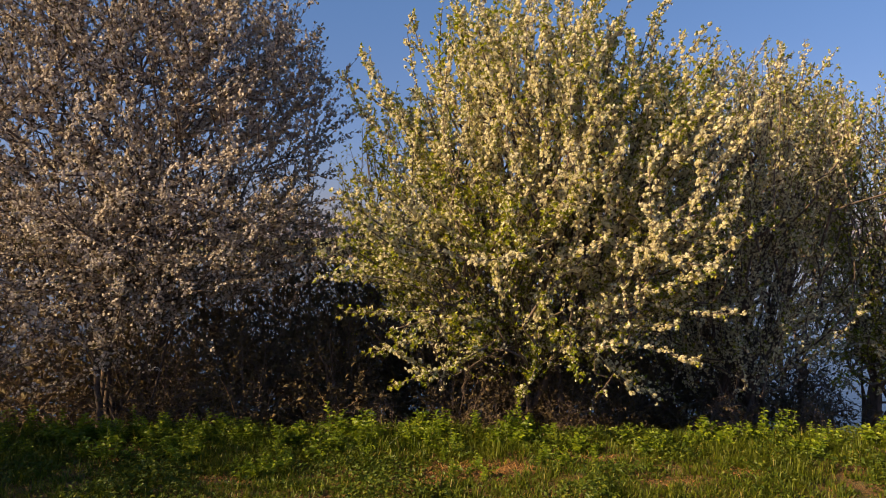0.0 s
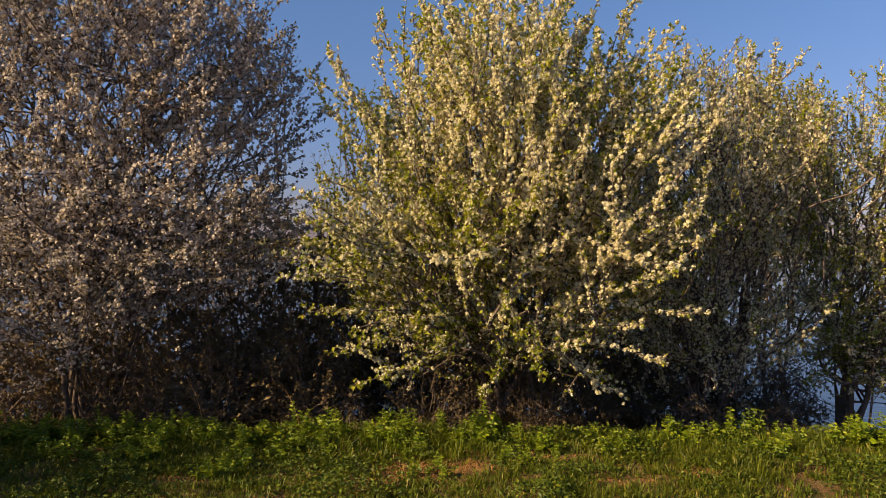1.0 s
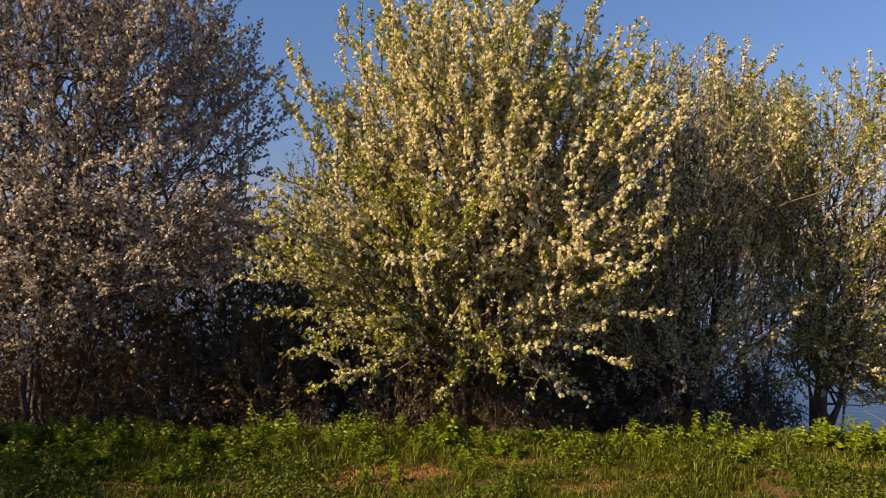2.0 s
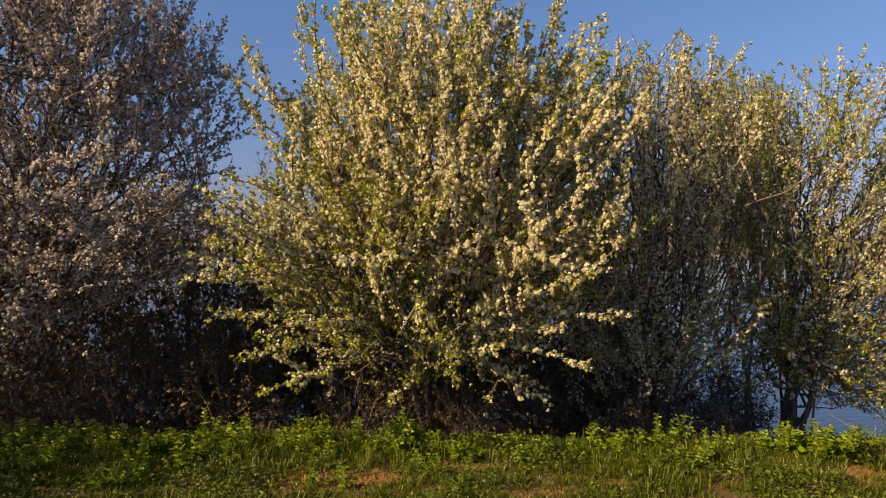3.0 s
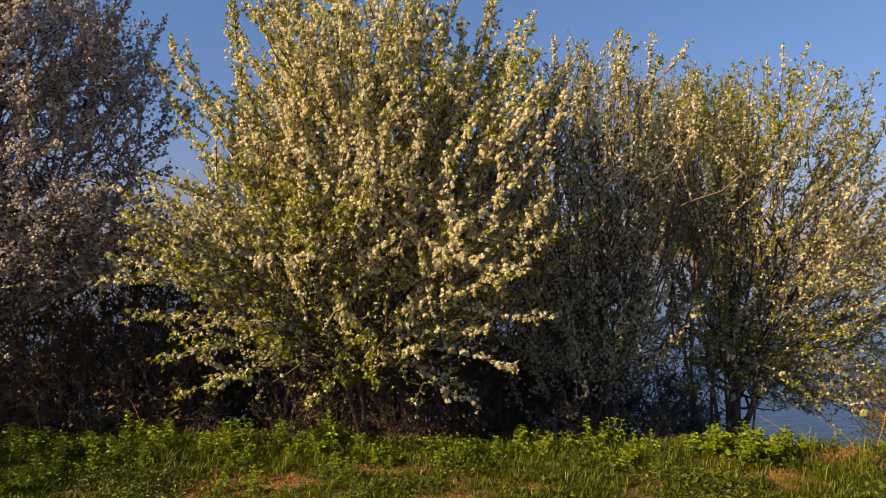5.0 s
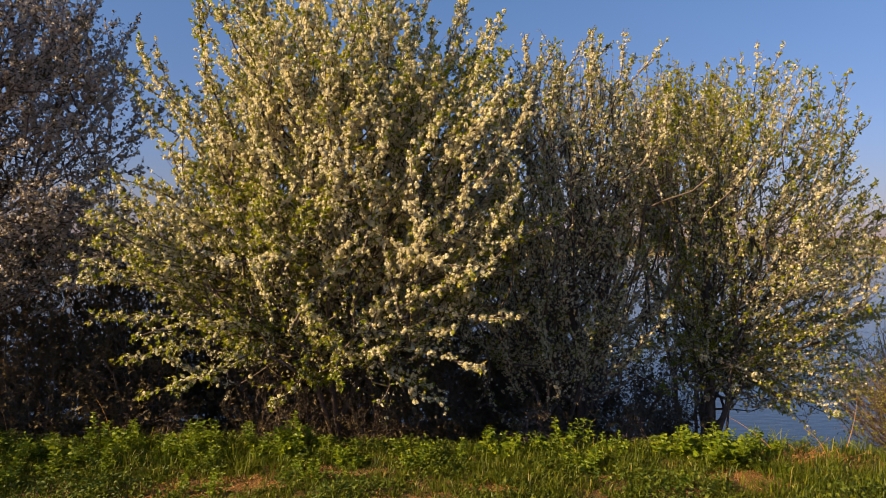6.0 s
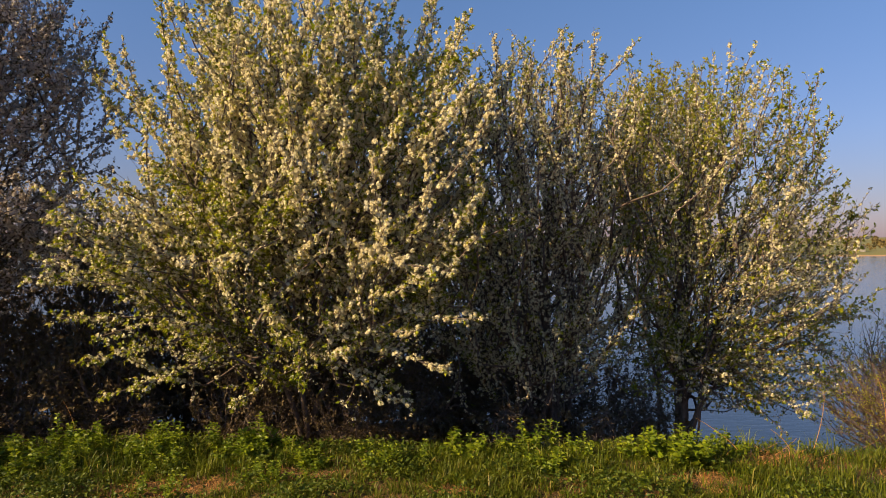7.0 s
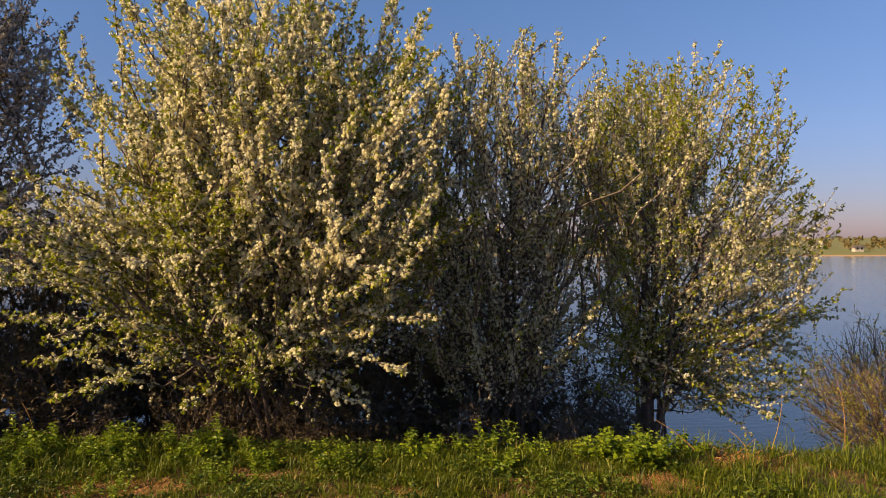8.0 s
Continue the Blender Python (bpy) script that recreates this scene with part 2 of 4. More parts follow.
def fbm(x, y, scale, seed):
    """Smooth value noise on a plane, about -1 to 1."""
    r = np.random.default_rng(seed)
    grid = r.random((64, 64)) * 2 - 1
    out, amp = np.zeros(np.shape(x)), 1.0
    for o in range(3):
        u, v = np.asarray(x) * scale * 2 ** o + 17.3 * o, np.asarray(y) * scale * 2 ** o + 5.1 * o
        i, j = np.floor(u).astype(int), np.floor(v).astype(int)
        fu, fv = u - i, v - j
        fu, fv = fu * fu * (3 - 2 * fu), fv * fv * (3 - 2 * fv)
        g = lambda a, b3: grid[a % 64, b3 % 64]
        out = out + amp * ((g(i, j) * (1 - fu) + g(i + 1, j) * fu) * (1 - fv) + (g(i, j + 1) * (1 - fu) + g(i + 1, j + 1) * fu) * fv)
        amp *= 0.5
    return out / 1.75


def height(x, y):
    x, y = np.asarray(x, float), np.asarray(y, float)
    flat = 0.035 * fbm(x, y, 0.9, 3) + 0.012 * fbm(x, y, 5.0, 4)
    lip = LIP + 0.12 * fbm(x, y * 0, 0.7, 5)
    over = np.maximum(y - lip, 0)
    steep = np.clip((x - 3.6) / 1.4, 0, 1)
    slope = 0.34 * steep + 0.17 * (1 - steep)
    bank = -0.22 * np.clip(over / 0.7, 0, 1) ** 2 - slope * over * over / (over + 0.5) - 0.40 * (1 - steep) * np.maximum(over - 4.0, 0) + 0.06 * fbm(x, y, 0.8, 6) * np.minimum(over, 1)
    bank = np.maximum(bank, -7.0)
    edge = FAR_SHORE + 5 * fbm(x, y * 0, 0.02, 7)
    rise = np.clip((y - edge + 12) * 0.05, -0.6, 1.8) + WATER_Z
    hill = np.clip((y - 420) * 0.012, 0, 9) * (1 + 0.3 * fbm(x, y, 0.004, 8))
    z = flat + bank
    return np.where(y > 120, np.maximum(z, np.where(y > edge - 40, rise, -9)) + hill, z)


def ground_sheet():
    def axis(lo, hi, step, a, b3):
        inner = np.arange(a, b3 + step, step)
        grow = step * 1.22 ** np.arange(1, 60)
        up, down = inner[-1] + np.cumsum(grow), inner[0] - np.cumsum(grow)
        return np.concatenate([down[down > lo][::-1], inner, up[up < hi]])
    xs = np.concatenate([axis(-3000, 3000, 0.085, -5.0, 8.5)])
    ys = axis(-1500, 262, 0.085, 3.2, 8.5)
    ys = np.concatenate([ys[ys < 225], np.arange(228, 300, 4), np.array([320, 360, 420, 520, 700, 950, 1300, 1800, 2500, 3500])])
    X, Y = np.meshgrid(xs, ys, indexing="ij")
    g = Geo()
    v = np.stack([X, Y, height(X, Y)], -1)
    i, j = np.meshgrid(np.arange(len(xs) - 1), np.arange(len(ys) - 1), indexing="ij")
    m = len(ys)
    g.add(v, np.stack([i * m + j, (i + 1) * m + j, (i + 1) * m + j + 1, i * m + j + 1], -1))
    me = g.mesh("ground", True)
    me.materials.append(EARTH)
    return tagged(new("ground", me), "grassy lake bank of brown earth sloping to the water", "ground", kind="structure")


ground_sheet()
g = Geo()
g.add([(-3000, 14, WATER_Z), (3000, 14, WATER_Z), (3000, 290, WATER_Z), (-3000, 290, WATER_Z)], np.array([[0, 1, 2, 3]]))
me = g.mesh("water")
me.materials.append(WATER)
tagged(new("water", me), "calm blue-grey lake water with small ripples", "water", kind="structure")


# ================= shrubs =================
def sample_shell(rng, lobes, n, inner=0.5):
    """Places in a crown made of ellipsoid lobes, denser to the outside."""
    vol = np.array([l[3] * l[4] * l[5] for l in lobes])
    pick = rng.choice(len(lobes), n, p=vol / vol.sum())
    L = np.array(lobes)[pick]
    d = unit(rng.normal(size=(n, 3)))
    r = inner + (1 - inner) * rng.random(n) ** 0.6
    return L[:, :3] + d * r[:, None] * L[:, 3:6], unit(d / L[:, 3:6])


def grow(rng, base, stems, tips, dirs, lens, owner, bend=0.25, split=0.16):
    """Nodes and parents of a shrub: stems from the base, then each shoot joined to the nearest limb below it."""
    pos, par, chains = [np.array(base, float)], [-1], []
    for top in stems:
        top = np.array(top, float)
        a = np.array(base) + np.append(rng.normal(size=2) * 0.13, 0)
        mid = a * 0.55 + top * 0.45 + np.append((a - top)[:2] * 0.12, 0.10) + rng.normal(size=3) * 0.05
        n = max(4, int(np.linalg.norm(top - a) / 0.18))
        t = np.linspace(0, 1, n)[:, None]
        pts = (1 - t) ** 2 * a + 2 * t * (1 - t) * mid + t * t * top + rng.normal(size=(n, 3)) * 0.012
        chain = [0]
        for p in pts:
            pos.append(p)
            par.append(chain[-1])
            chain.append(len(pos) - 1)
        chains.append(chain[1:])
    P = np.zeros((len(tips) * 20 + len(pos) + 10, 3))
    P[:len(pos)] = pos
    n = len(pos)
    foot = tips - dirs * lens[:, None]
    far_off = np.linalg.norm(foot - np.array(base), axis=1) + 1000.0 * (owner >= 0)
    order = np.argsort(far_off)
    shoots, line = [], {}
    for k in order:
        f = foot[k]
        if owner[k] >= 0:
            # a side shoot springs from its own arm
            own = np.array(line[owner[k]])
            j = int(own[np.argmin(((P[own] - f) ** 2).sum(1))])
            L = 0.0
            f = P[j]
        else:
            d = P[1:n] - f
            dist = np.sqrt(np.einsum("ij,ij->i", d, d))
            cost = dist + (0.9 if f[2] > base[2] + 1.4 else 0.25) * np.maximum(d[:, 2] + 0.12 * dist, 0) + 0.5 * np.maximum(d @ dirs[k], 0)
            j = 1 + int(np.argmin(cost))
            L = dist[j - 1]
        a = P[j]
        chain = [j]
        if L > 0.05:
            m = max(1, min(8, int(L / split)))
            ctrl = (a + f) / 2 + np.array([0, 0, -0.10 * float(np.clip(f[2] - a[2], -L, L))]) + rng.normal(size=3) * 0.08 * L
            for t in np.linspace(0, 1, m + 1)[1:]:
                P[n] = (1 - t) ** 2 * a + 2 * t * (1 - t) * ctrl + t * t * f + rng.normal(size=3) * 0.008
                par.append(chain[-1])
                chain.append(n)
                n += 1
        start = max(len(chain) - 3, 0)
        swing = rng.normal(size=3) * bend * lens[k] - np.array([0, 0, 0.5]) * lens[k] * bend
        steps = 2 if lens[k] < 0.22 else min(10, max(3, int(lens[k] / 0.085)))
        for t in np.linspace(0, 1, steps + 1)[1:]:
            P[n] = f + dirs[k] * lens[k] * t + swing * t * (1 - t)
            par.append(chain[-1])
            chain.append(n)
            n += 1
        chains.append(chain)
        shoots.append((k, chain[start:]))
        line[k] = chain[start:]
    return P[:n], np.array(par), chains, shoots


def spaced(rng, p, gap):
    """Of scattered places, those that keep their own gap to the ones chosen before."""
    kept = []
    chosen = np.zeros((len(p), 3))
    for i in range(len(p)):
        n = len(kept)
        if n == 0 or np.min(((chosen[:n] - p[i]) ** 2).sum(1)) > gap[i] ** 2:
            chosen[n] = p[i]
            kept.append(i)
    return np.array(kept, int)


def near(p, spots):
    """How far inside any of the round spots (x, y, z, radius) each place lies: 0 to 1."""
    out = np.zeros(len(p))
    for x, y, z, r in spots:
        d = np.linalg.norm((p - np.array([x, y, z])) / np.array([1.0, 1.8, 1.0]), axis=1) / r
        out = np.maximum(out, np.clip((1.15 - d) / 0.4, 0, 1))
    return out


def shrub(name, label, base, lobes, stems, seed, petal=PETAL, leaf=LEAF, bark_mat=BARK, category="shrub", group="hedge shrubs",
          gap=0.27, low_gap=0.38, low=(0.8, 1.5), arm=(0.6, 1.2), side_gap=0.036, side=(0.06, 0.20), shell=0.70, fill=900, fill_len=(0.25, 0.55),
          fill_bloom=0.3, heart=None, up=0.1, low_up=0.0, wander=0.16, ragged=0.13, bloom=7.0, spur=0.034, spread=0.019, size=0.018, fine=0.06, leafy=3.0,
          leaf_size=0.036, leafy_share=0.2, leaf_spots=(), bloom_spots=(), hollows=(), fringe=30, fringe_bloom=0.7, extra=(), boughs=(), floor=0.3,
          foot_z=None, twig=0.0016, trunk=0.0, stem_min=0.008, split_branches=True):
    """A shrub of stems, long arms spread over the crown, side shoots on the arms, and spurs that carry tufts of blossom and leaf."""
    rng = np.random.default_rng(seed)
    LB = np.array(lobes)
    cand, out = sample_shell(rng, lobes, 7000, shell)
    depth = np.min(np.linalg.norm((cand[:, None] - LB[None, :, :3]) / LB[None, :, 3:6], axis=2), axis=1)
    ok = (depth > shell) & (cand[:, 2] > floor + 0.15 * rng.random(len(cand))) & (rng.random(len(cand)) < np.where(out[:, 1] > 0.55, 0.4, 1.0))
    ok &= rng.random(len(cand)) > near(cand, hollows)
    cand, out = cand[ok], out[ok]
    high = np.clip((cand[:, 2] - low[0]) / (low[1] - low[0]), 0, 1)
    pick = spaced(rng, cand, (low_gap + (gap - low_gap) * high) * rng.uniform(0.75, 1.25, len(cand)))
    cand, out, high = cand[pick], out[pick], high[pick]
    # arms fan out from the heart of the shrub
    heart = np.array(heart if heart else (base[0], base[1], base[2] + 0.6), float)
    aim = unit(cand - heart)
    aim[:, 2] += up * high + low_up * (1 - high)
    aim = unit(aim + rng.normal(size=aim.shape) * wander)
    cand = cand + aim * rng.normal(size=(len(cand), 1)) * ragged
    reach = rng.uniform(*arm, len(cand))
    # each arm's own share of blossom and leaf
    leafy_arm = rng.random(len(cand)) < np.clip(leafy_share + near(cand, leaf_spots) * 0.75 - near(cand, bloom_spots) * 0.5, 0, 1)
    much = np.where(leafy_arm, 0.22, rng.uniform(0.65, 1.3, len(cand))) * (1 + 0.45 * near(cand, bloom_spots))
    green = np.where(leafy_arm, rng.uniform(1.6, 2.8, len(cand)), rng.uniform(0.35, 1.0, len(cand)))
    tips, dirs, lens, fl, lf = [cand], [aim], [reach], [much], [green]
    if fringe:
        # long shoots that stand out of the top of the crown
        p, d = sample_shell(rng, lobes, fringe * 12, 0.97)
        dep = np.min(np.linalg.norm((p[:, None] - LB[None, :, :3]) / LB[None, :, 3:6], axis=2), axis=1)
        sel = np.flatnonzero((d[:, 2] > 0.2) & (p[:, 2] > LB[0, 2]) & (dep > 0.95))[:fringe]
        p, d = p[sel], d[sel]
        d = unit(unit(p - heart) + rng.normal(size=d.shape) * (wander + 0.06))
        tips.append(p + d * (0.34 * rng.random((len(p), 1)) ** 1.5))
        dirs.append(d)
        lens.append(rng.uniform(0.4, 0.9, len(p)))
        fl.append(fringe_bloom * rng.uniform(0.4, 1.3, len(p)))
        lf.append(rng.uniform(0.5, 1.8, len(p)))
    if len(extra):
        e = np.array(extra, float)
        ed = unit(e[:, :3] - heart)
        tips.append(e[:, :3])
        dirs.append(ed)
        lens.append(e[:, 3])
        fl.append(rng.uniform(0.6, 1.2, len(e)))
        lf.append(rng.uniform(0.4, 1.2, len(e)))
    if len(boughs):
        # boughs from tip to start, with their blossom and leaf
        e = np.array(boughs, float)
        span = e[:, :3] - e[:, 3:6]
        tips.append(e[:, :3])
        dirs.append(unit(span))
        lens.append(np.linalg.norm(span, axis=1))
        fl.append(e[:, 6])
        lf.append(e[:, 7])
    tips, dirs, lens, fl, lf = (np.concatenate(v) for v in (tips, dirs, lens, fl, lf))
    foot_level = floor if foot_z is None else foot_z
    dirs[:, 2] = np.minimum(dirs[:, 2], np.maximum((tips[:, 2] - foot_level + 0.04) / lens, -0.6))
    dirs = unit(dirs)
    # side shoots along every arm
    many = np.maximum((lens / side_gap).astype(int), 2)
    k = np.repeat(np.arange(len(tips)), many)
    u = rng.uniform(0.12, 0.97, len(k))
    perp = rng.normal(size=(len(k), 3))
    perp = unit(perp - dirs[k] * (perp * dirs[k]).sum(1, keepdims=True))
    sd = unit(dirs[k] * 0.85 + perp * 0.6 + np.array([0, 0, 0.12]))
    sl = rng.uniform(*side, len(k)) * (1.2 - 0.75 * u)
    foot = tips[k] - dirs[k] * (lens[k] * (1 - u))[:, None]
    # inner twigs
    ip, io = sample_shell(rng, lobes, fill, 0.3)
    ok = ip[:, 2] > floor
    ip, io = ip[ok], io[ok]
    idr = unit(unit(ip - heart) + np.array([0, 0, up + 0.3]) + rng.normal(size=ip.shape) * (wander + 0.15))
    il = rng.uniform(*fill_len, len(ip))
    all_tips = np.concatenate([tips, foot + sd * sl[:, None], ip])
    all_dirs, all_lens = np.concatenate([dirs, sd, idr]), np.concatenate([lens, sl, il])
    fl = np.concatenate([fl * 0.8, fl[k] * rng.uniform(0.5, 1.3, len(k)), np.full(len(ip), fill_bloom)])
    lf = np.concatenate([lf, lf[k], rng.uniform(0.2, 1.0, len(ip))])
    owner = np.concatenate([np.full(len(tips), -1), k, np.full(len(ip), -1)])
    P, par, chains, shoots = grow(rng, base, stems, all_tips, all_dirs, all_lens, owner)
    load = np.zeros(len(P))
    for _, ch in shoots:
        load[ch[-1]] = 1
    for i in range(len(P) - 1, 0, -1):
        load[par[i]] += load[i]
    rad = np.clip(twig * np.maximum(load, 0.6) ** 0.45, 0.0011, 0.026)
    root = thing(name, label, category, group, base)
    here = np.array(base)
    for ch in chains[:len(stems)]:
        sg = Geo()
        pts = P[ch] - here
        pts[0][2] -= 0.15
        thick = np.maximum(rad[ch], np.linspace(stem_min, min(stem_min, 0.008), len(ch)))
        if trunk and ch is chains[0]:
            thick = np.maximum(thick, np.linspace(trunk, trunk * 0.4, len(ch)))
        tube(sg, pts, thick, 8)
        part("stem", sg, bark_mat, root, smooth=True)
    tg = Geo()
    for ch in chains[len(stems):]:
        r = rad[ch].copy()
        r[0] = min(r[0], r[1] * 1.3)
        r = np.minimum(r, 0.012)
        if r[0] > 0.0055 and split_branches:
            bg = Geo()
            tube(bg, P[ch] - here, r, 6)
            part("branch", bg, bark_mat, root, smooth=True)
        else:
            tube(tg, P[ch] - here, r, 5 if r[0] > 0.004 else 3)
    part("twig_mass", tg, bark_mat, root, kind="stuff")
    fc, fn, lb, la = [], [], [], []
    for j, ch in shoots:
        p, L = P[ch], all_lens[j]
        m = max(2, int(L / spur))
        t = np.clip((np.arange(m) + rng.random(m)) / m, 0.03, 0.99)
        x = t * (len(p) - 1)
        i = np.minimum(x.astype(int), len(p) - 2)
        c = p[i] + (p[i + 1] - p[i]) * (x - i)[:, None]
        axis = unit(p[i + 1] - p[i])
        r = rng.normal(size=(m, 3))
        r = unit(r - axis * (r * axis).sum(1, keepdims=True))
        tuft = c + r * (spread * (0.4 + 0.7 * rng.random(m)))[:, None]
        if bloom:
            # tufts of blossom, fewer towards the tip
            n = rng.poisson(np.maximum(bloom * fl[j] * rng.choice([0.25, 1.0, 1.5], m, p=[0.3, 0.4, 0.3]) * (1.15 - 0.75 * t ** 3), 0))
            q = np.repeat(np.arange(m), n)
            ball = unit(rng.normal(size=(len(q), 3)))
            fc.append(tuft[q] + ball * (spread * 0.75 * rng.random((len(q), 1)) ** 0.5))
            fn.append(ball * 0.8 + r[q] * 0.6 + np.array([0, 0, 0.2]))
        n = rng.poisson(np.maximum(leafy * lf[j] * 0.4 * rng.choice([0.3, 1.0, 2.0], m, p=[0.4, 0.4, 0.2]), 0))
        n[-1] += rng.integers(1, 4) if leafy and lf[j] > 0.5 else 0
        q = np.repeat(np.arange(m), n)
        lb.append(c[q] + r[q] * 0.006)
        la.append(r[q] * 0.7 + axis[q] * 0.75 + 0.55 * rng.normal(size=(len(q), 3)))
    if bloom:
        fc, fn = np.concatenate(fc), np.concatenate(fn)
        fg = Geo()
        flowers(fg, fc - here, fn, size * rng.uniform(0.75, 1.25, len(fc)), rng, fine)
        part("blossom", fg, petal, root, kind="stuff")
    if leafy:
        lb, la = np.concatenate(lb), np.concatenate(la)
        lg = Geo()
        small_leaves(lg, lb - here, la, leaf_size * rng.uniform(0.55, 1.3, len(lb)), rng)
        part("foliage", lg, leaf, root, kind="stuff")
    return root


# the flowering shrub in the middle of the hedge
def on_bank(x, y):
    return (x, y, height(x, y).item())


top_shoots = [(-0.66, 6.0, 3.25, 0.7), (-0.85, 5.8, 3.02, 0.7), (-0.30, 6.0, 3.60, 0.7), (0.02, 6.0, 3.80, 0.8), (0.30, 6.0, 3.85, 0.7),
              (0.55, 6.1, 3.95, 0.8), (0.85, 6.0, 4.0, 0.7), (1.1, 6.1, 3.95, 0.8), (1.40, 6.1, 3.88, 0.7), (1.64, 6.0, 3.75, 0.8),
              (1.92, 6.1, 3.62, 0.8), (2.14, 6.1, 3.45, 0.7), (0.7, 5.7, 3.8, 0.7), (1.25, 5.7, 3.72, 0.7), (0.1, 5.6, 3.5, 0.7),
              (-0.47, 5.03, 1.46, 0.7), (1.94, 4.88, 1.40, 0.7), (1.72, 5.56, 0.36, 0.7), (-0.8, 5.3, 1.3, 0.7)]
shrub("flowering_shrub", "tall blackthorn shrub covered in white blossom and fresh green leaves", on_bank(0.95, 6.6),
      [(0.86, 6.05, 2.40, 1.28, 1.15, 1.28), (0.72, 5.95, 1.40, 1.62, 1.10, 0.90), (1.75, 5.75, 1.95, 0.75, 0.80, 0.95), (2.10, 5.45, 2.05, 0.40, 0.5, 0.85),
       (-0.05, 5.7, 1.75, 0.85, 0.7, 0.7), (-0.45, 5.6, 1.75, 0.5, 0.5, 0.4), (0.15, 6.0, 2.65, 0.5, 0.6, 0.7), (1.75, 6.1, 2.75, 0.6, 0.7, 0.7),
       (0.95, 5.7, 0.85, 1.1, 0.65, 0.5), (-0.15, 5.6, 1.0, 0.6, 0.5, 0.45)],
      [(0.1, 5.9, 1.7), (0.5, 5.9, 2.3), (0.9, 5.9, 2.5), (1.4, 6.0, 2.3), (1.8, 5.8, 1.7), (0.8, 5.9, 1.5), (0.3, 6.4, 2.0), (1.3, 6.5, 2.1)],
      11, extra=top_shoots, fringe=34, heart=(0.85, 6.15, 0.75), wander=0.27, size=0.0195, leafy_share=0.27, leafy=3.9, gap=0.21, low_gap=0.52, low=(0.8, 1.9), fill=1200, fill_bloom=0.12, floor=0.5, ragged=0.17, spread=0.021, bloom=12.5,
      boughs=[(1.76, 5.55, 0.36, 1.20, 5.40, 0.70, 1.5, 0.3), (2.05, 5.40, 0.62, 1.35, 5.45, 0.82, 1.3, 0.5), (1.78, 5.25, 0.95, 1.10, 5.35, 0.92, 1.0, 0.8),
              (2.02, 4.88, 1.40, 1.35, 5.15, 1.62, 1.6, 0.3), (2.20, 5.20, 1.62, 1.45, 5.30, 1.80, 1.2, 0.4), (1.50, 5.00, 2.25, 1.65, 5.15, 1.42, 1.5, 0.3),
              (2.32, 5.05, 2.62, 1.75, 5.20, 1.80, 1.5, 0.3), (0.15, 4.95, 1.47, 0.85, 5.15, 1.62, 1.7, 0.3), (-0.78, 5.05, 1.97, 0.20, 5.25, 1.48, 1.0, 0.8),
              (-0.71, 5.05, 1.58, 0.05, 5.20, 1.36, 0.5, 1.6), (-0.97, 5.10, 1.30, -0.05, 5.25, 1.18, 0.5, 1.0), (-0.42, 5.05, 0.52, 0.45, 5.25, 0.86, 0.5, 2.4),
              (-0.36, 5.00, 0.95, 0.40, 5.20, 0.96, 0.6, 2.2), (0.56, 5.00, 0.50, 0.75, 5.40, 0.88, 0.3, 2.6), (0.98, 5.05, 0.55, 0.92, 5.35, 1.05, 0.2, 2.8),
              (-0.70, 5.80, 3.22, -0.15, 5.85, 2.45, 0.8, 0.6), (-0.85, 5.80, 2.98, -0.05, 5.85, 2.35, 0.8, 0.6), (-0.60, 5.60, 2.62, 0.05, 5.65, 2.15, 0.7, 1.2),
              (0.45, 4.85, 1.80, 0.75, 5.20, 1.40, 0.4, 2.6), (0.95, 4.90, 2.02, 0.80, 5.25, 1.60, 0.4, 2.6), (1.62, 4.90, 1.75, 1.40, 5.20, 1.30, 1.6, 0.3),
              (-0.86, 5.20, 1.82, -0.05, 5.35, 1.50, 0.8, 0.9), (-0.62, 5.00, 1.78, 0.10, 5.25, 1.52, 0.9, 0.9), (-0.92, 5.25, 1.48, -0.10, 5.35, 1.30, 0.7, 1.0),
              (-0.75, 5.20, 1.05, 0.00, 5.35, 1.05, 0.4, 1.6), (-0.60, 5.10, 0.75, 0.20, 5.35, 0.92, 0.4, 2.0), (2.25, 5.15, 1.05, 1.60, 5.35, 1.12, 0.9, 0.6)],
      leaf_spots=[(0.75, 5.1, 1.90, 0.38), (0.05, 5.15, 0.90, 0.5), (0.96, 5.2, 0.85, 0.30), (-0.65, 5.3, 1.25, 0.3), (-0.8, 5.3, 1.62, 0.25), (-0.35, 5.5, 2.3, 0.3), (0.1, 5.2, 1.95, 0.25)],
      bloom_spots=[(1.62, 5.0, 1.7, 0.5), (0.42, 4.95, 1.54, 0.35), (1.83, 4.95, 1.38, 0.3), (1.45, 5.3, 0.75, 0.45), (-0.5, 5.2, 1.78, 0.3), (0.9, 5.5, 2.8, 0.9), (2.1, 5.1, 2.2, 0.35)],
      hollows=[(1.2, 4.95, 1.32, 0.38), (0.55, 5.1, 1.02, 0.28), (-0.3, 5.1, 0.95, 0.2), (1.0, 4.95, 1.72, 0.16), (1.7, 5.2, 1.05, 0.25)])

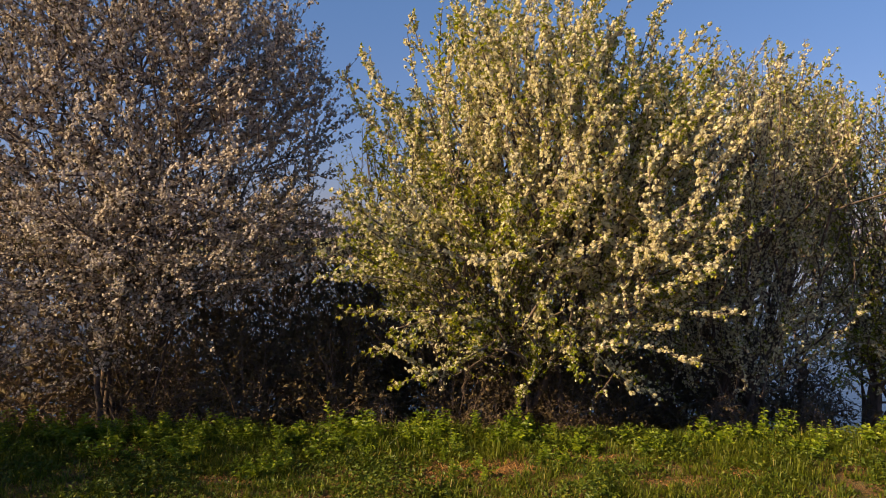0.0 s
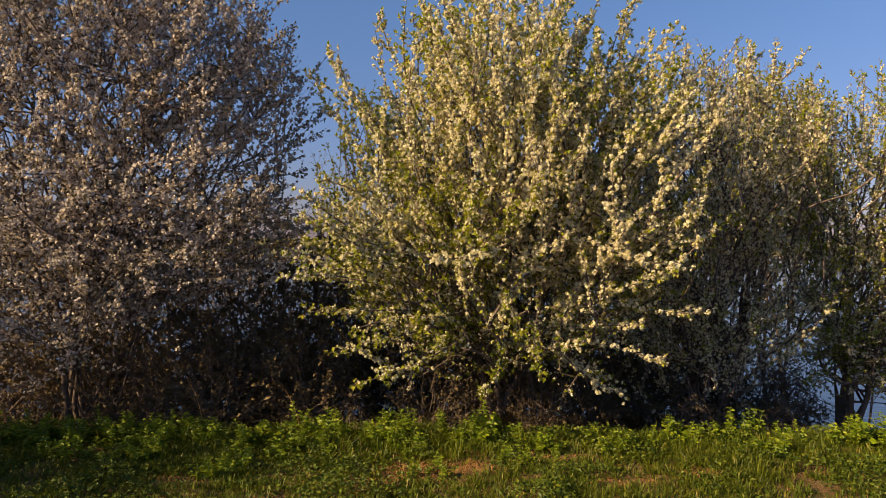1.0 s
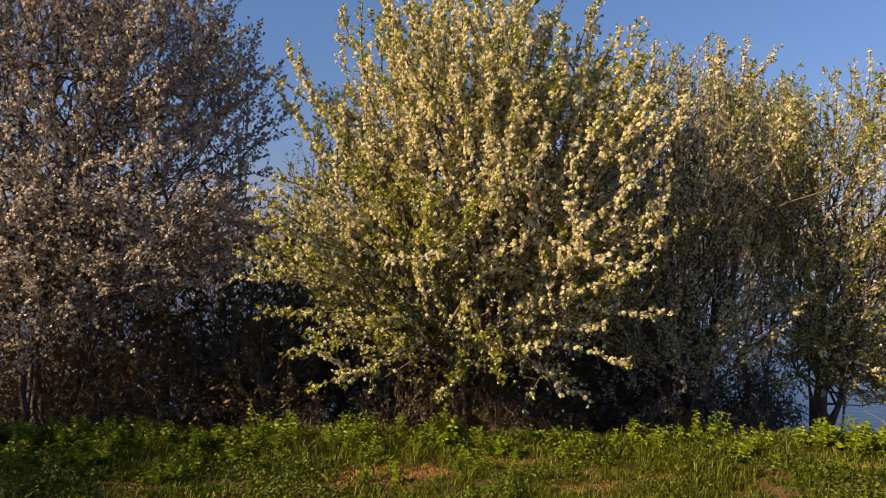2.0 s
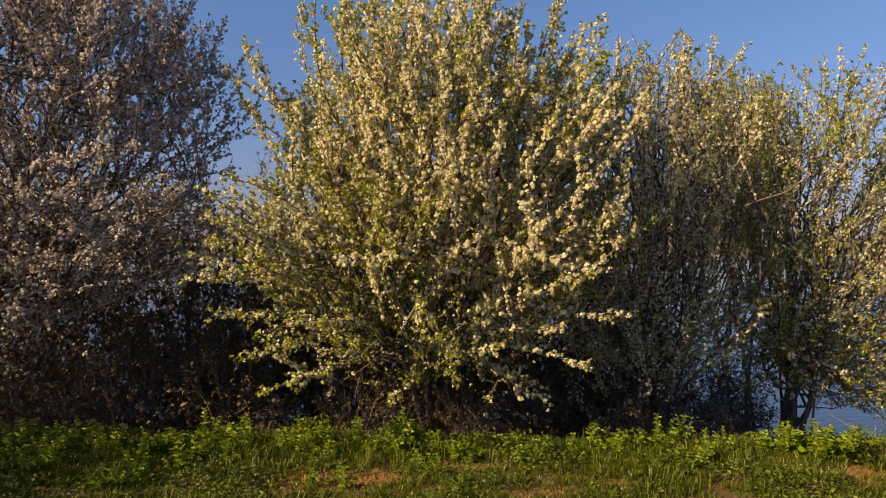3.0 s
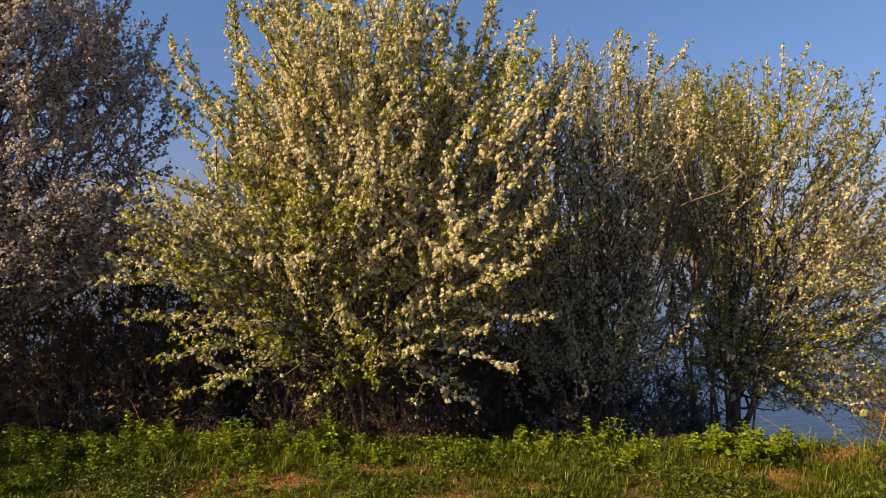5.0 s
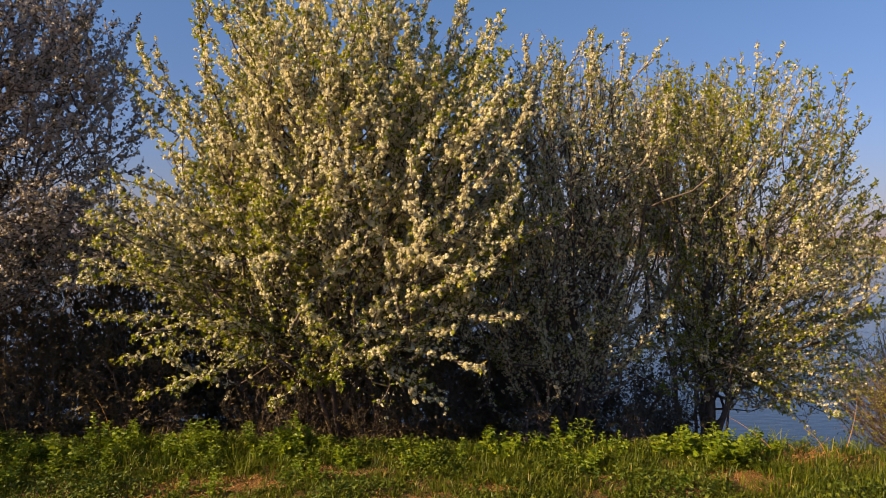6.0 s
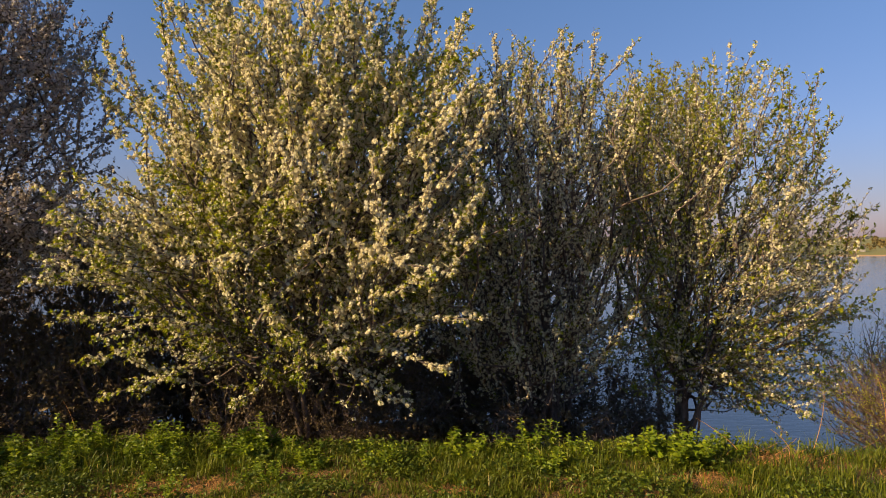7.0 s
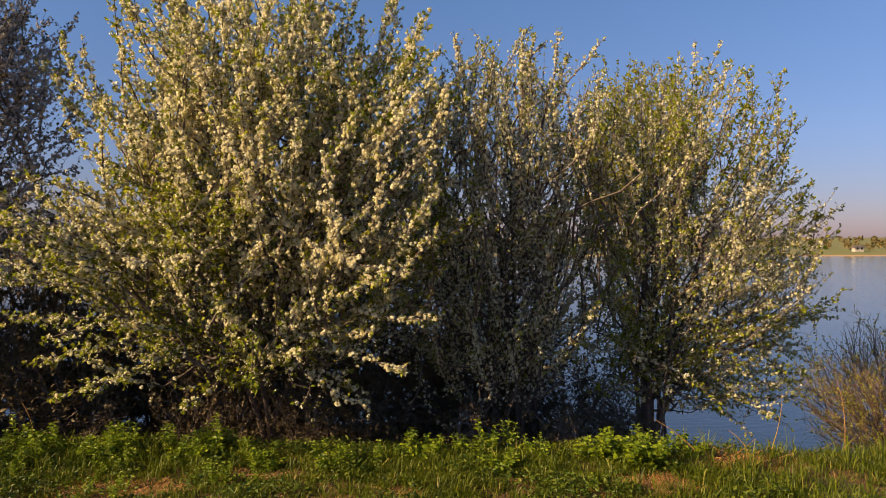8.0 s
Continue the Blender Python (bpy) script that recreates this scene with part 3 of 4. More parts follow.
# the broad shrub beside it, with greyer petals
shrub("broad_shrub", "broad blackthorn shrub with greyish pinkish-white blossom", on_bank(-3.1, 6.3),
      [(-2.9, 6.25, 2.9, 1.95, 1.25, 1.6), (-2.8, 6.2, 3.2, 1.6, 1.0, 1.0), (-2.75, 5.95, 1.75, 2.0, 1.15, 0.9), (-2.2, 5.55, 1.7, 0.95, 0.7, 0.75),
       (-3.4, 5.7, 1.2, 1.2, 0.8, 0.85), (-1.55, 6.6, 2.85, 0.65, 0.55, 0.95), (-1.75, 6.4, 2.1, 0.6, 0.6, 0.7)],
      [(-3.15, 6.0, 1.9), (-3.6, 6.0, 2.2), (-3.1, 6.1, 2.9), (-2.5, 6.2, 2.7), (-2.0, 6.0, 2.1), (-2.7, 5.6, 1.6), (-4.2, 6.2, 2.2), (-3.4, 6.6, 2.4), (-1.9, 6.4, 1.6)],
      12, petal=PETAL_GREYISH, leaf=LEAF_DULL, fringe=40, fringe_bloom=0.6, trunk=0.03, twig=0.0013, heart=(-2.95, 6.4, 1.5), gap=0.27, low_gap=0.36, low=(0.7, 1.4), arm=(0.5, 1.0), up=0.0,
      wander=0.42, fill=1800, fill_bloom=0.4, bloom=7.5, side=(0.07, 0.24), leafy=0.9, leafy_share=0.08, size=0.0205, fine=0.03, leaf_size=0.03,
      hollows=[(-1.45, 5.6, 1.0, 0.5), (-2.6, 5.2, 1.25, 0.25), (-3.1, 5.1, 0.7, 0.4), (-1.7, 5.3, 1.9, 0.2)],
      extra=[(-1.30, 6.74, 3.55, 0.6), (-1.1, 6.7, 3.2, 0.6), (-1.05, 6.7, 2.75, 0.5), (-1.5, 6.8, 3.9, 0.6), (-1.95, 6.7, 4.1, 0.6),
             (-2.4, 6.6, 4.2, 0.6), (-1.1, 6.6, 2.4, 0.5), (-1.0, 6.3, 1.9, 0.5)])

# the shaded shrub of thin upright stems
shrub("shaded_shrub", "shaded blackthorn shrub of thin upright stems with sparse blossom", on_bank(2.85, 6.75),
      [(2.85, 6.65, 2.30, 1.05, 0.85, 1.12), (2.8, 6.55, 1.2, 1.2, 0.85, 0.95), (2.85, 6.3, 2.55, 0.85, 0.6, 0.75)],
      [(2.0, 6.5, 1.9), (2.3, 6.6, 2.4), (2.6, 6.5, 2.6), (2.9, 6.7, 2.6), (3.2, 6.6, 2.3), (3.5, 6.6, 1.8), (2.5, 6.2, 1.6), (3.0, 6.2, 1.7), (2.2, 6.9, 2.0),
       (3.6, 6.8, 2.2), (2.75, 6.9, 2.4), (3.35, 6.3, 1.3), (2.1, 6.3, 1.3), (2.7, 6.1, 1.2)],
      13, fringe=30, fringe_bloom=0.5, twig=0.0018, gap=0.29, low_gap=0.36, arm=(0.5, 1.0), ragged=0.2, wander=0.3, stem_min=0.02, heart=(2.85, 6.8, 0.2), up=0.1, low_up=0.1, fill=900, fill_len=(0.35, 0.75), fill_bloom=0.5,
      bloom=7.5, leafy=0.6, leafy_share=0.12, size=0.018, fine=0.04, floor=0.5, foot_z=0.1,
      extra=[(2.45, 6.3, 3.30, 0.7), (2.60, 6.26, 3.38, 0.7), (2.75, 6.3, 3.25, 0.6), (2.95, 6.3, 3.30, 0.7), (3.12, 6.3, 3.40, 0.8),
             (3.3, 6.3, 3.46, 0.8), (3.42, 6.4, 3.25, 0.7), (3.0, 6.1, 3.1, 0.6), (2.3, 6.2, 3.1, 0.6), (2.65, 6.0, 2.9, 0.6)])

# the open fan-shaped shrub at the end of the row
shrub("leafy_shrub", "fan-shaped shrub with upright leafy shoots and little blossom", on_bank(4.2, 6.7),
      [(4.55, 6.7, 2.10, 1.10, 0.9, 1.05), (4.75, 6.7, 1.2, 1.25, 0.85, 0.75), (4.7, 6.6, 0.55, 1.2, 0.65, 0.5), (5.3, 6.7, 1.7, 0.65, 0.6, 0.7), (5.1, 6.7, 0.4, 0.75, 0.5, 0.45)],
      [(4.16, 6.6, 1.9), (3.9, 6.7, 2.0), (4.3, 6.7, 2.3), (4.5, 6.6, 2.3), (4.9, 6.7, 2.0), (5.2, 6.7, 1.6), (4.4, 6.3, 1.6), (5.3, 6.7, 1.0), (3.8, 6.6, 1.2)],
      14, fringe=26, fringe_bloom=0.15, trunk=0.05, twig=0.0014, gap=0.27, low_gap=0.27, low=(0.3, 1.0), arm=(0.5, 1.0), side_gap=0.05, wander=0.24, stem_min=0.011, heart=(4.25, 6.75, 0.6), up=0.1, fill=1100, fill_bloom=0.3,
      bloom=5.5, leafy=2.2, leafy_share=0.42, size=0.0185, leaf_size=0.036, fine=0.1, floor=-0.15, foot_z=0.4,
      bloom_spots=[(4.75, 6.0, 2.3, 0.5), (5.2, 6.2, 1.5, 0.6)], leaf_spots=[(5.3, 6.6, 2.7, 0.5), (4.4, 6.4, 3.0, 0.4), (5.9, 6.7, 2.0, 0.5)],
      boughs=[(5.41, 6.45, -0.05, 4.50, 6.55, 0.50, 0.6, 1.6), (5.57, 6.50, 0.20, 4.50, 6.60, 0.68, 0.9, 1.2), (5.68, 6.55, 0.62, 4.55, 6.60, 0.90, 1.0, 1.0),
              (5.80, 6.60, 1.31, 4.80, 6.65, 1.08, 1.2, 0.8), (5.04, 6.40, -0.12, 4.45, 6.50, 0.45, 0.5, 1.6), (5.30, 6.35, 0.35, 4.45, 6.50, 0.62, 0.8, 1.3),
              (4.85, 6.25, 0.25, 4.40, 6.50, 0.60, 0.7, 1.2), (6.00, 6.60, 0.98, 5.00, 6.65, 0.92, 0.8, 1.2), (5.95, 6.60, 1.72, 5.00, 6.65, 1.30, 1.2, 1.0)],
      extra=[(4.28, 6.6, 3.25, 0.8), (4.45, 6.6, 3.36, 0.8), (4.62, 6.61, 3.45, 0.9), (4.85, 6.6, 3.38, 0.8), (5.12, 6.6, 3.1, 0.7), (5.35, 6.6, 3.0, 0.8),
             (5.55, 6.8, 2.75, 0.7), (5.72, 7.0, 2.54, 0.7), (5.9, 6.6, 2.05, 0.7), (6.0, 6.6, 1.95, 0.6), (5.6, 6.6, 2.2, 0.6), (6.2, 7.08, 0.85, 0.6),
             (5.0, 6.5, 3.15, 0.7), (4.1, 6.5, 3.0, 0.7), (5.8, 6.9, 0.6, 0.6)])

# dark thicket on the bank behind the row
thicket = shrub("thicket_shrub", "dense dark thicket shrub of bare twigs on the bank", (0.0, 0.0, 0.0),
                [(0, 0, 1.5, 1.15, 0.85, 1.1), (0, 0, 0.8, 1.3, 0.9, 0.8)],
                [(-0.6, 0, 1.6), (-0.2, 0.1, 1.9), (0.2, 0, 2.0), (0.6, 0.1, 1.6), (-0.9, 0, 0.9), (0.9, 0, 0.9)],
                21, bark_mat=DEADWOOD, leaf=LEAF_DEAD, bloom=0, leafy=2.1, leafy_share=0.0, leaf_size=0.078, floor=0.05, gap=0.46, low_gap=0.46, side_gap=0.18, side=(0.2, 0.4),
                fill=110, fringe=0, spur=0.05, group="bank thicket", split_branches=False)
thicket.matrix_basis = pose(-1.05, 7.9, height(-1.05, 7.9).item() - 0.05, 0, 0, 20)
for x, y, turn, s in ((-5.4, 7.8, 80, 1.1), (-4.2, 8.1, 200, 1.15), (-3.1, 7.9, 140, 1.2), (-2.0, 7.8, 310, 1.15), (0.1, 7.9, 255, 1.15),
                      (1.2, 8.0, 60, 1.2), (2.2, 8.1, 170, 1.1), (-6.6, 7.4, 10, 1.3), (2.95, 7.6, 40, 0.7), (4.2, 7.9, 285, 0.4),
                      (-3.7, 7.1, 30, 0.85), (-2.4, 7.0, 190, 0.8), (-1.3, 7.0, 100, 0.75), (0.6, 7.3, 140, 0.75), (3.0, 8.6, 200, 0.9), (3.65, 7.4, 160, 0.5), (3.15, 7.2, 220, 0.55), (4.0, 7.3, 35, 0.4),
                      (-2.6, 9.0, 340, 1.1), (2.4, 8.9, 245, 1.2), (-4.6, 7.4, 15, 1.0), (-3.4, 7.5, 265, 1.0), (-1.6, 7.5, 175, 1.0),
                      (-0.5, 7.5, 65, 0.95), (1.5, 7.5, 330, 0.95), (0.6, 8.6, 20, 1.3), (-1.2, 8.7, 115, 0.95),
                      (-0.95, 6.35, 70, 0.62), (-1.75, 6.2, 220, 0.55), (0.15, 6.3, 150, 0.45), (1.6, 6.4, 20, 0.45), (0.8, 6.75, 300, 0.55), (-2.6, 6.1, 10, 0.5), (2.2, 7.0, 80, 0.5), (0.5, 6.2, 340, 0.30), (1.1, 6.2, 190, 0.32)):
    c = copy_thing(thicket, pose(x, y, height(x, y).item() - 0.05, 0, 0, turn))
    c.scale = (s, s, s)

# brambly undergrowth at the foot of the row
bramble = shrub("bramble", "low tangle of dead brambles and twigs under the hedge", (0.0, 0.0, 0.0),
                [(0, 0, 0.32, 0.55, 0.4, 0.38), (0.3, 0, 0.2, 0.5, 0.4, 0.3)],
                [(-0.3, 0, 0.4), (0.1, 0.1, 0.5), (0.4, 0, 0.4)],
                23, bark_mat=DEADWOOD, leaf=LEAF_DEAD, bloom=0, leafy=1.0, leafy_share=0.0, leaf_size=0.05, floor=0.02, gap=0.22, low_gap=0.22, arm=(0.2, 0.45), side_gap=0.12,
                fill=60, fill_len=(0.15, 0.4), fringe=0, group="hedge undergrowth", split_branches=False)
bramble.matrix_basis = pose(-4.6, 6.1, height(-4.6, 6.1).item())
rng = np.random.default_rng(24)
for k in range(20):
    x, y = -4.4 + 0.43 * k + rng.uniform(-0.1, 0.1), rng.choice([6.3, 6.6, 6.9, 7.2]) + rng.uniform(-0.1, 0.1)
    c = copy_thing(bramble, pose(x, y, height(x, y).item() - 0.02, 0, 0, rng.uniform(0, 360)))
    s = rng.uniform(0.7, 1.0) * (0.9 if y < 6.7 else 1.3)
    c.scale = (s, s, s)

# low shrubs added unseen to the side, to shade the first shrub and turf
for x, y, turn, s in ((-5.1, 4.15, 33, 0.9), (-6.1, 3.85, 120, 1.2), (-7.1, 3.6, 210, 1.35), (-8.2, 3.2, 300, 1.6), (-6.6, 4.4, 75, 1.2), (-4.0, 4.0, 250, 0.9), (-4.4, 4.6, 160, 0.75), (-3.75, 3.6, 140, 0.85), (-4.7, 3.4, 20, 0.9)):
    low = copy_thing(thicket, pose(x, y, height(x, y).item(), 0, 0, turn))
    low.scale = (s * 0.65, s * 0.65, s)
# a tall tree out of view, added to shade the first shrub's top
shrub("unseen_shade_tree", "unseen tall tree in dull leaf, added to shade the first shrub", (-13.2, 2.2, 0.0),
      [(-13.3, 2.5, 9.3, 2.0, 2.1, 2.3)],
      [(-13.7, 2.2, 8.4), (-12.7, 2.7, 9.4), (-12.7, 1.6, 9.0), (-13.5, 1.6, 8.6)],
      22, leaf=LEAF_DULL, bloom=0, leafy=1.3, leafy_share=0.0, leaf_size=0.14, floor=5.0, gap=1.0, low_gap=1.0, arm=(0.8, 1.4), side_gap=0.2, side=(0.4, 0.8), shell=0.5,
      fill=180, fill_len=(0.5, 0.9), spur=0.09, fringe=0, group="path trees", category="tree", twig=0.004, trunk=0.16, split_branches=False)

# willows on the lower bank
shrub("willow_tree", "rounded willow tree in pale yellow-green leaf on the bank", on_bank(5.4, 10.6),
      [(5.25, 10.5, 3.0, 0.95, 1.0, 1.2)],
      [(4.6, 10.4, 1.8), (5.2, 10.4, 2.4), (5.8, 10.5, 2.0), (5.3, 10.9, 2.2)],
      31, leaf=WILLOW_LEAF, bloom=0, leafy=3.6, leafy_share=0.3, leaf_size=0.045, floor=2.1, gap=0.22, low_gap=0.22, fill=300, fringe=30, up=0.3, side_gap=0.07, group="bank willows", category="tree")
shrub("willow_tree", "small willow in pale green leaf behind the hedge", on_bank(-0.6, 8.7),
      [(-0.55, 8.7, 2.2, 0.9, 0.8, 1.3), (-0.5, 8.7, 0.8, 1.2, 0.8, 1.0)],
      [(-1.0, 8.7, 1.4), (-0.5, 8.7, 2.0), (-0.1, 8.7, 1.5)],
      32, leaf=WILLOW_LEAF, bloom=0, leafy=2.6, leafy_share=0.3, leaf_size=0.045, floor=-0.6, gap=0.3, low_gap=0.32, fill=200, fringe=10, up=0.3, side_gap=0.07, group="bank willows", category="tree")
shrub("willow_bush", "leafless reddish-brown willow bush near the water", on_bank(10.2, 12.0),
      [(10.15, 12.0, -1.05, 1.75, 1.2, 1.2), (10.9, 12.0, -1.1, 2.0, 1.2, 1.3)],
      [(9.4, 12.0, -0.9), (9.9, 11.8, -0.5), (10.4, 12.0, -0.3), (10.9, 12.0, -0.4), (11.5, 12.0, -0.6), (10.1, 12.2, -0.6), (10.7, 11.6, -0.7)],
      33, leaf=WILLOW_LEAF, bloom=0, leafy=0.7, leafy_share=0.15, leaf_size=0.04, up=0.5, low_up=0.5, floor=-2.3, bark_mat=BARK_RED, group="bank willows",
      gap=0.24, low_gap=0.26, arm=(0.6, 1.1), side_gap=0.075, side=(0.2, 0.5), fill=600, fill_len=(0.4, 0.9), fringe=40, twig=0.0023, split_branches=False)


# ================= grass, weeds and herbs on the bank top =================
def bare(x, y):
    """How bare and strawy the turf is: 0 to 1."""
    spots = ((0.18, 4.72, 0.48, 0.19), (-0.20, 4.50, 0.22, 0.14), (3.72, 4.80, 0.30, 0.22), (4.28, 5.28, 0.36, 0.24), (2.08, 4.62, 0.18, 0.10), (0.95, 4.95, 0.22, 0.12), (1.45, 4.45, 0.22, 0.10),
             (-1.5, 4.50, 0.25, 0.10), (3.25, 4.65, 0.15, 0.10))
    out = np.zeros(np.shape(x))
    for cx, cy, rx, ry in spots:
        d = ((x - cx) / rx) ** 2 + ((y - cy) / ry) ** 2 + 0.5 * fbm(x, y, 4.0, 9)
        out = np.maximum(out, np.clip(1.4 - d, 0, 1))
    return out


def blades(name, label, material, n, tall, width, lean, seed, where, area=(-4.0, 6.8, 3.85, 6.0), category="grass", tuft=9, rise=1.0):
    """Grass in tufts: each tuft's blades fan out from one root."""
    rng = np.random.default_rng(seed)
    cx, cy = rng.uniform(area[0], area[1], n // tuft), rng.uniform(area[2], area[3], n // tuft)
    keep = rng.random(len(cx)) < where(cx, cy)
    cx, cy = cx[keep], cy[keep]
    vigour = rng.uniform(0.55, 1.35, len(cx))
    pick = np.repeat(np.arange(len(cx)), rng.integers(tuft // 2, tuft + tuft // 2 + 1, len(cx)))
    n = len(pick)
    off = rng.normal(size=(n, 2)) * 0.018
    x, y = cx[pick] + off[:, 0], cy[pick] + off[:, 1]
    h = rng.uniform(*tall, n) * vigour[pick] * (0.70 + 0.30 * np.clip((y - 4.5) / 0.5 + fbm(x, y, 0.8, 46), 0, 1)) * (0.8 + 0.4 * np.clip(fbm(x, y, 1.7, seed + 1) + 0.4, 0, 1.3))
    a = np.arctan2(off[:, 1], off[:, 0]) + rng.normal(size=n) * 0.7
    d = np.stack([np.cos(a), np.sin(a), 0 * a], 1)
    turn = a + rng.normal(size=n) * 0.5
    s = np.stack([-np.sin(turn), np.cos(turn), 0 * a], 1) * (rng.uniform(*width, n) / 2)[:, None]
    b0 = np.stack([x, y, height(x, y) - 0.008], 1)
    q = (0.12 + rng.random(n) ** 1.2 * lean)[:, None]
    hh = h[:, None]
    up1 = np.array([0, 0, rise]) * hh
    p1, p2 = b0 + up1 * 0.50 + d * hh * q * 0.20, b0 + up1 * (0.86 - 0.10 * np.minimum(q, 1.5)) + d * hh * q * 0.52
    tip = b0 + up1 * (1.02 - 0.30 * np.minimum(q, 1.8)) + d * hh * q * 0.95
    g = Geo()
    if tall[1] > 0.15:
        v = np.stack([b0 - s, b0 + s, p1 - s * 0.85, p1 + s * 0.85, p2 - s * 0.5, p2 + s * 0.5, tip], 1)
        off = np.arange(n)[:, None, None] * 7
        g.add(v, off + np.array([[0, 1, 3, 2], [2, 3, 5, 4]]))
        g.more(off + np.array([[4, 5, 6]]))
    else:
        p1 = p1 * 0.4 + p2 * 0.6
        v = np.stack([b0 - s, b0 + s, p1 - s * 0.8, p1 + s * 0.8, tip], 1)
        off = np.arange(n)[:, None, None] * 5
        g.add(v, off + np.array([[0, 1, 3, 2]]))
        g.more(off + np.array([[2, 3, 4]]))
    me = g.mesh(name)
    me.materials.append(material)
    return tagged(new(name, me), label, category, kind="stuff")


def turf(x, y):
    clumps = np.clip(0.72 + 0.7 * fbm(x, y, 2.6, 41), 0.25, 1)
    return clumps * (1 - 0.92 * bare(x, y)) * np.clip((5.8 - y) / 0.4, 0, 1)


blades("grass", "fresh green grass of uneven height on the bank top", GRASS, 150000, (0.045, 0.12), (0.004, 0.008), 1.7, 51, turf)
blades("tall_grass", "taller bright green grass tufts along the bank edge", GRASS, 62000, (0.10, 0.20), (0.004, 0.009), 1.2, 52,
       lambda x, y: turf(x, y) * np.clip(1.4 * fbm(x, y, 1.3, 42) - 0.35 + 0.3 * (y > 4.95) + 0.5 * ((x > 0.2) & (x < 1.6) & (y > 4.9)) + 0.9 * (x > 4.0), 0, 1))
blades("dry_grass", "matted dry straw and dead grass among the turf", STRAW, 95000, (0.05, 0.14), (0.003, 0.006), 1.6, 53,
       lambda x, y: np.clip(1.3 * bare(x, y) + 0.04 + 0.3 * fbm(x, y, 1.8, 43), 0.03, 1) * (y < 6.0), category="dry grass", tuft=5, rise=0.28)


def weeds():
    """Low broad-leaved weeds that carpet the turf."""
    rng = np.random.default_rng(61)
    n = 90000
    x, y = rng.uniform(-4, 7, n), rng.uniform(3.5, 5.9, n)
    keep = rng.random(n) < np.clip(1.6 * fbm(x, y, 2.4, 45) + 0.8 * fbm(x, y, 1.5, 44) + 0.16 + 0.2 * (y < 4.75) + 0.2 * (x < 0.2) - 0.5 * (x > 4.0), 0, 1) * (1 - 0.85 * bare(x, y))
    x, y = x[keep], y[keep]
    n = len(x)
    a = rng.uniform(0, 2 * np.pi, n)
    base = np.stack([x, y, height(x, y) + rng.uniform(0.0, 0.05, n) + 0.17 * np.clip(fbm(x, y, 2.4, 45), 0, 1) * rng.random(n) ** 0.5], 1)
    along = np.stack([np.cos(a), np.sin(a), rng.uniform(0.0, 0.9, n)], 1)
    g = Geo()
    small_leaves(g, base, along, rng.uniform(0.018, 0.042, n), rng, 0.55, 0.35)
    me = g.mesh("ground_weeds")
    me.materials.append(WEED)
    tagged(new("ground_weeds", me), "low broad-leaved green weeds carpeting the turf", "weeds", kind="stuff")


weeds()


def herb(seed, stems=11, tall=0.30, wide=0.16, leaf_len=0.065):
    """A clump of leafy stalks with opposite pairs of toothless pointed leaves."""
    rng = np.random.default_rng(seed)
    root = thing("herb", "bright green leafy nettle-like herb on the bank edge", "plant", "bank herbs")
    lg = Geo()
    for k in range(stems):
        a, r = rng.uniform(0, 2 * np.pi), wide * math.sqrt(rng.random())
        h = tall * rng.uniform(0.55, 1.1) * (1.1 - 0.45 * r / wide)
        b0 = np.array([math.cos(a) * r * 0.6, math.sin(a) * r * 0.6, -0.02])
        top = np.array([math.cos(a) * r * 1.35, math.sin(a) * r * 1.35, h]) + rng.normal(size=3) * 0.015
        t = np.linspace(0, 1, 6)[:, None]
        pts = b0 * (1 - t) + top * t + np.array([0, 0, 0.06 * h]) * t * (1 - t) * 4
        sg = Geo()
        tube(sg, pts, np.linspace(0.0032, 0.0014, 6), 4)
        part("stalk", sg, STALK, root, smooth=True)
        m = int(5 + h / 0.045)
        tt = np.linspace(0.25, 1.0, m)
        c = b0 * (1 - tt[:, None]) + top * tt[:, None] + np.array([0, 0, 0.06 * h]) * (tt * (1 - tt) * 4)[:, None]
        for sgn in (0, math.pi):
            az = np.arange(m) * 1.57 + sgn + rng.normal(size=m) * 0.3
            al = np.stack([np.cos(az), np.sin(az), rng.uniform(0.05, 0.55, m)], 1)
            leaves(lg, c, al, leaf_len * rng.uniform(0.6, 1.2, m) * (1.15 - 0.55 * tt ** 2), rng, 0.58, 0.18)
    part("foliage", lg, HERB_LEAF, root, kind="stuff")
    return root


kinds = [herb(71, 9, 0.26, 0.15, 0.055), herb(72, 7, 0.18, 0.17, 0.05), herb(73, 14, 0.26, 0.19, 0.065), herb(74, 4, 0.32, 0.09, 0.05), herb(76, 34, 0.31, 0.22, 0.065)]
rng = np.random.default_rng(75)
spots = [(3.46, 5.40, 2, 0.9), (3.86, 5.40, 0, 0.8), (2.62, 5.50, 0, 1.0), (2.78, 5.52, 3, 1.0), (2.45, 5.45, 1, 1.0), (2.25, 5.5, 1, 0.9),
         (0.62, 5.45, 0, 1.1), (0.30, 5.42, 3, 1.0), (0.48, 5.35, 2, 0.95), (0.0, 5.45, 3, 1.1), (0.85, 5.4, 1, 0.9), (-0.2, 5.45, 2, 1.0), (-0.9, 5.5, 0, 1.0),
         (2.95, 5.4, 1, 0.9)]
for k in range(88):
    x = rng.uniform(-4.2, 0.9) if k < 74 else rng.uniform(0.7, 4.2)
    low = rng.random() < 0.45
    spots.append((x, rng.uniform(4.5, 5.3) if low else rng.uniform(5.05, 5.5), 1 if low else int(rng.integers(0, 4)), rng.uniform(0.45, 0.7) if low else rng.uniform(0.6, 1.0)))
for k in range(16):
    spots.append((rng.uniform(-3.6, 0.2), rng.uniform(4.55, 5.45), int(rng.choice([0, 1, 2, 2])), rng.uniform(0.6, 1.0)))
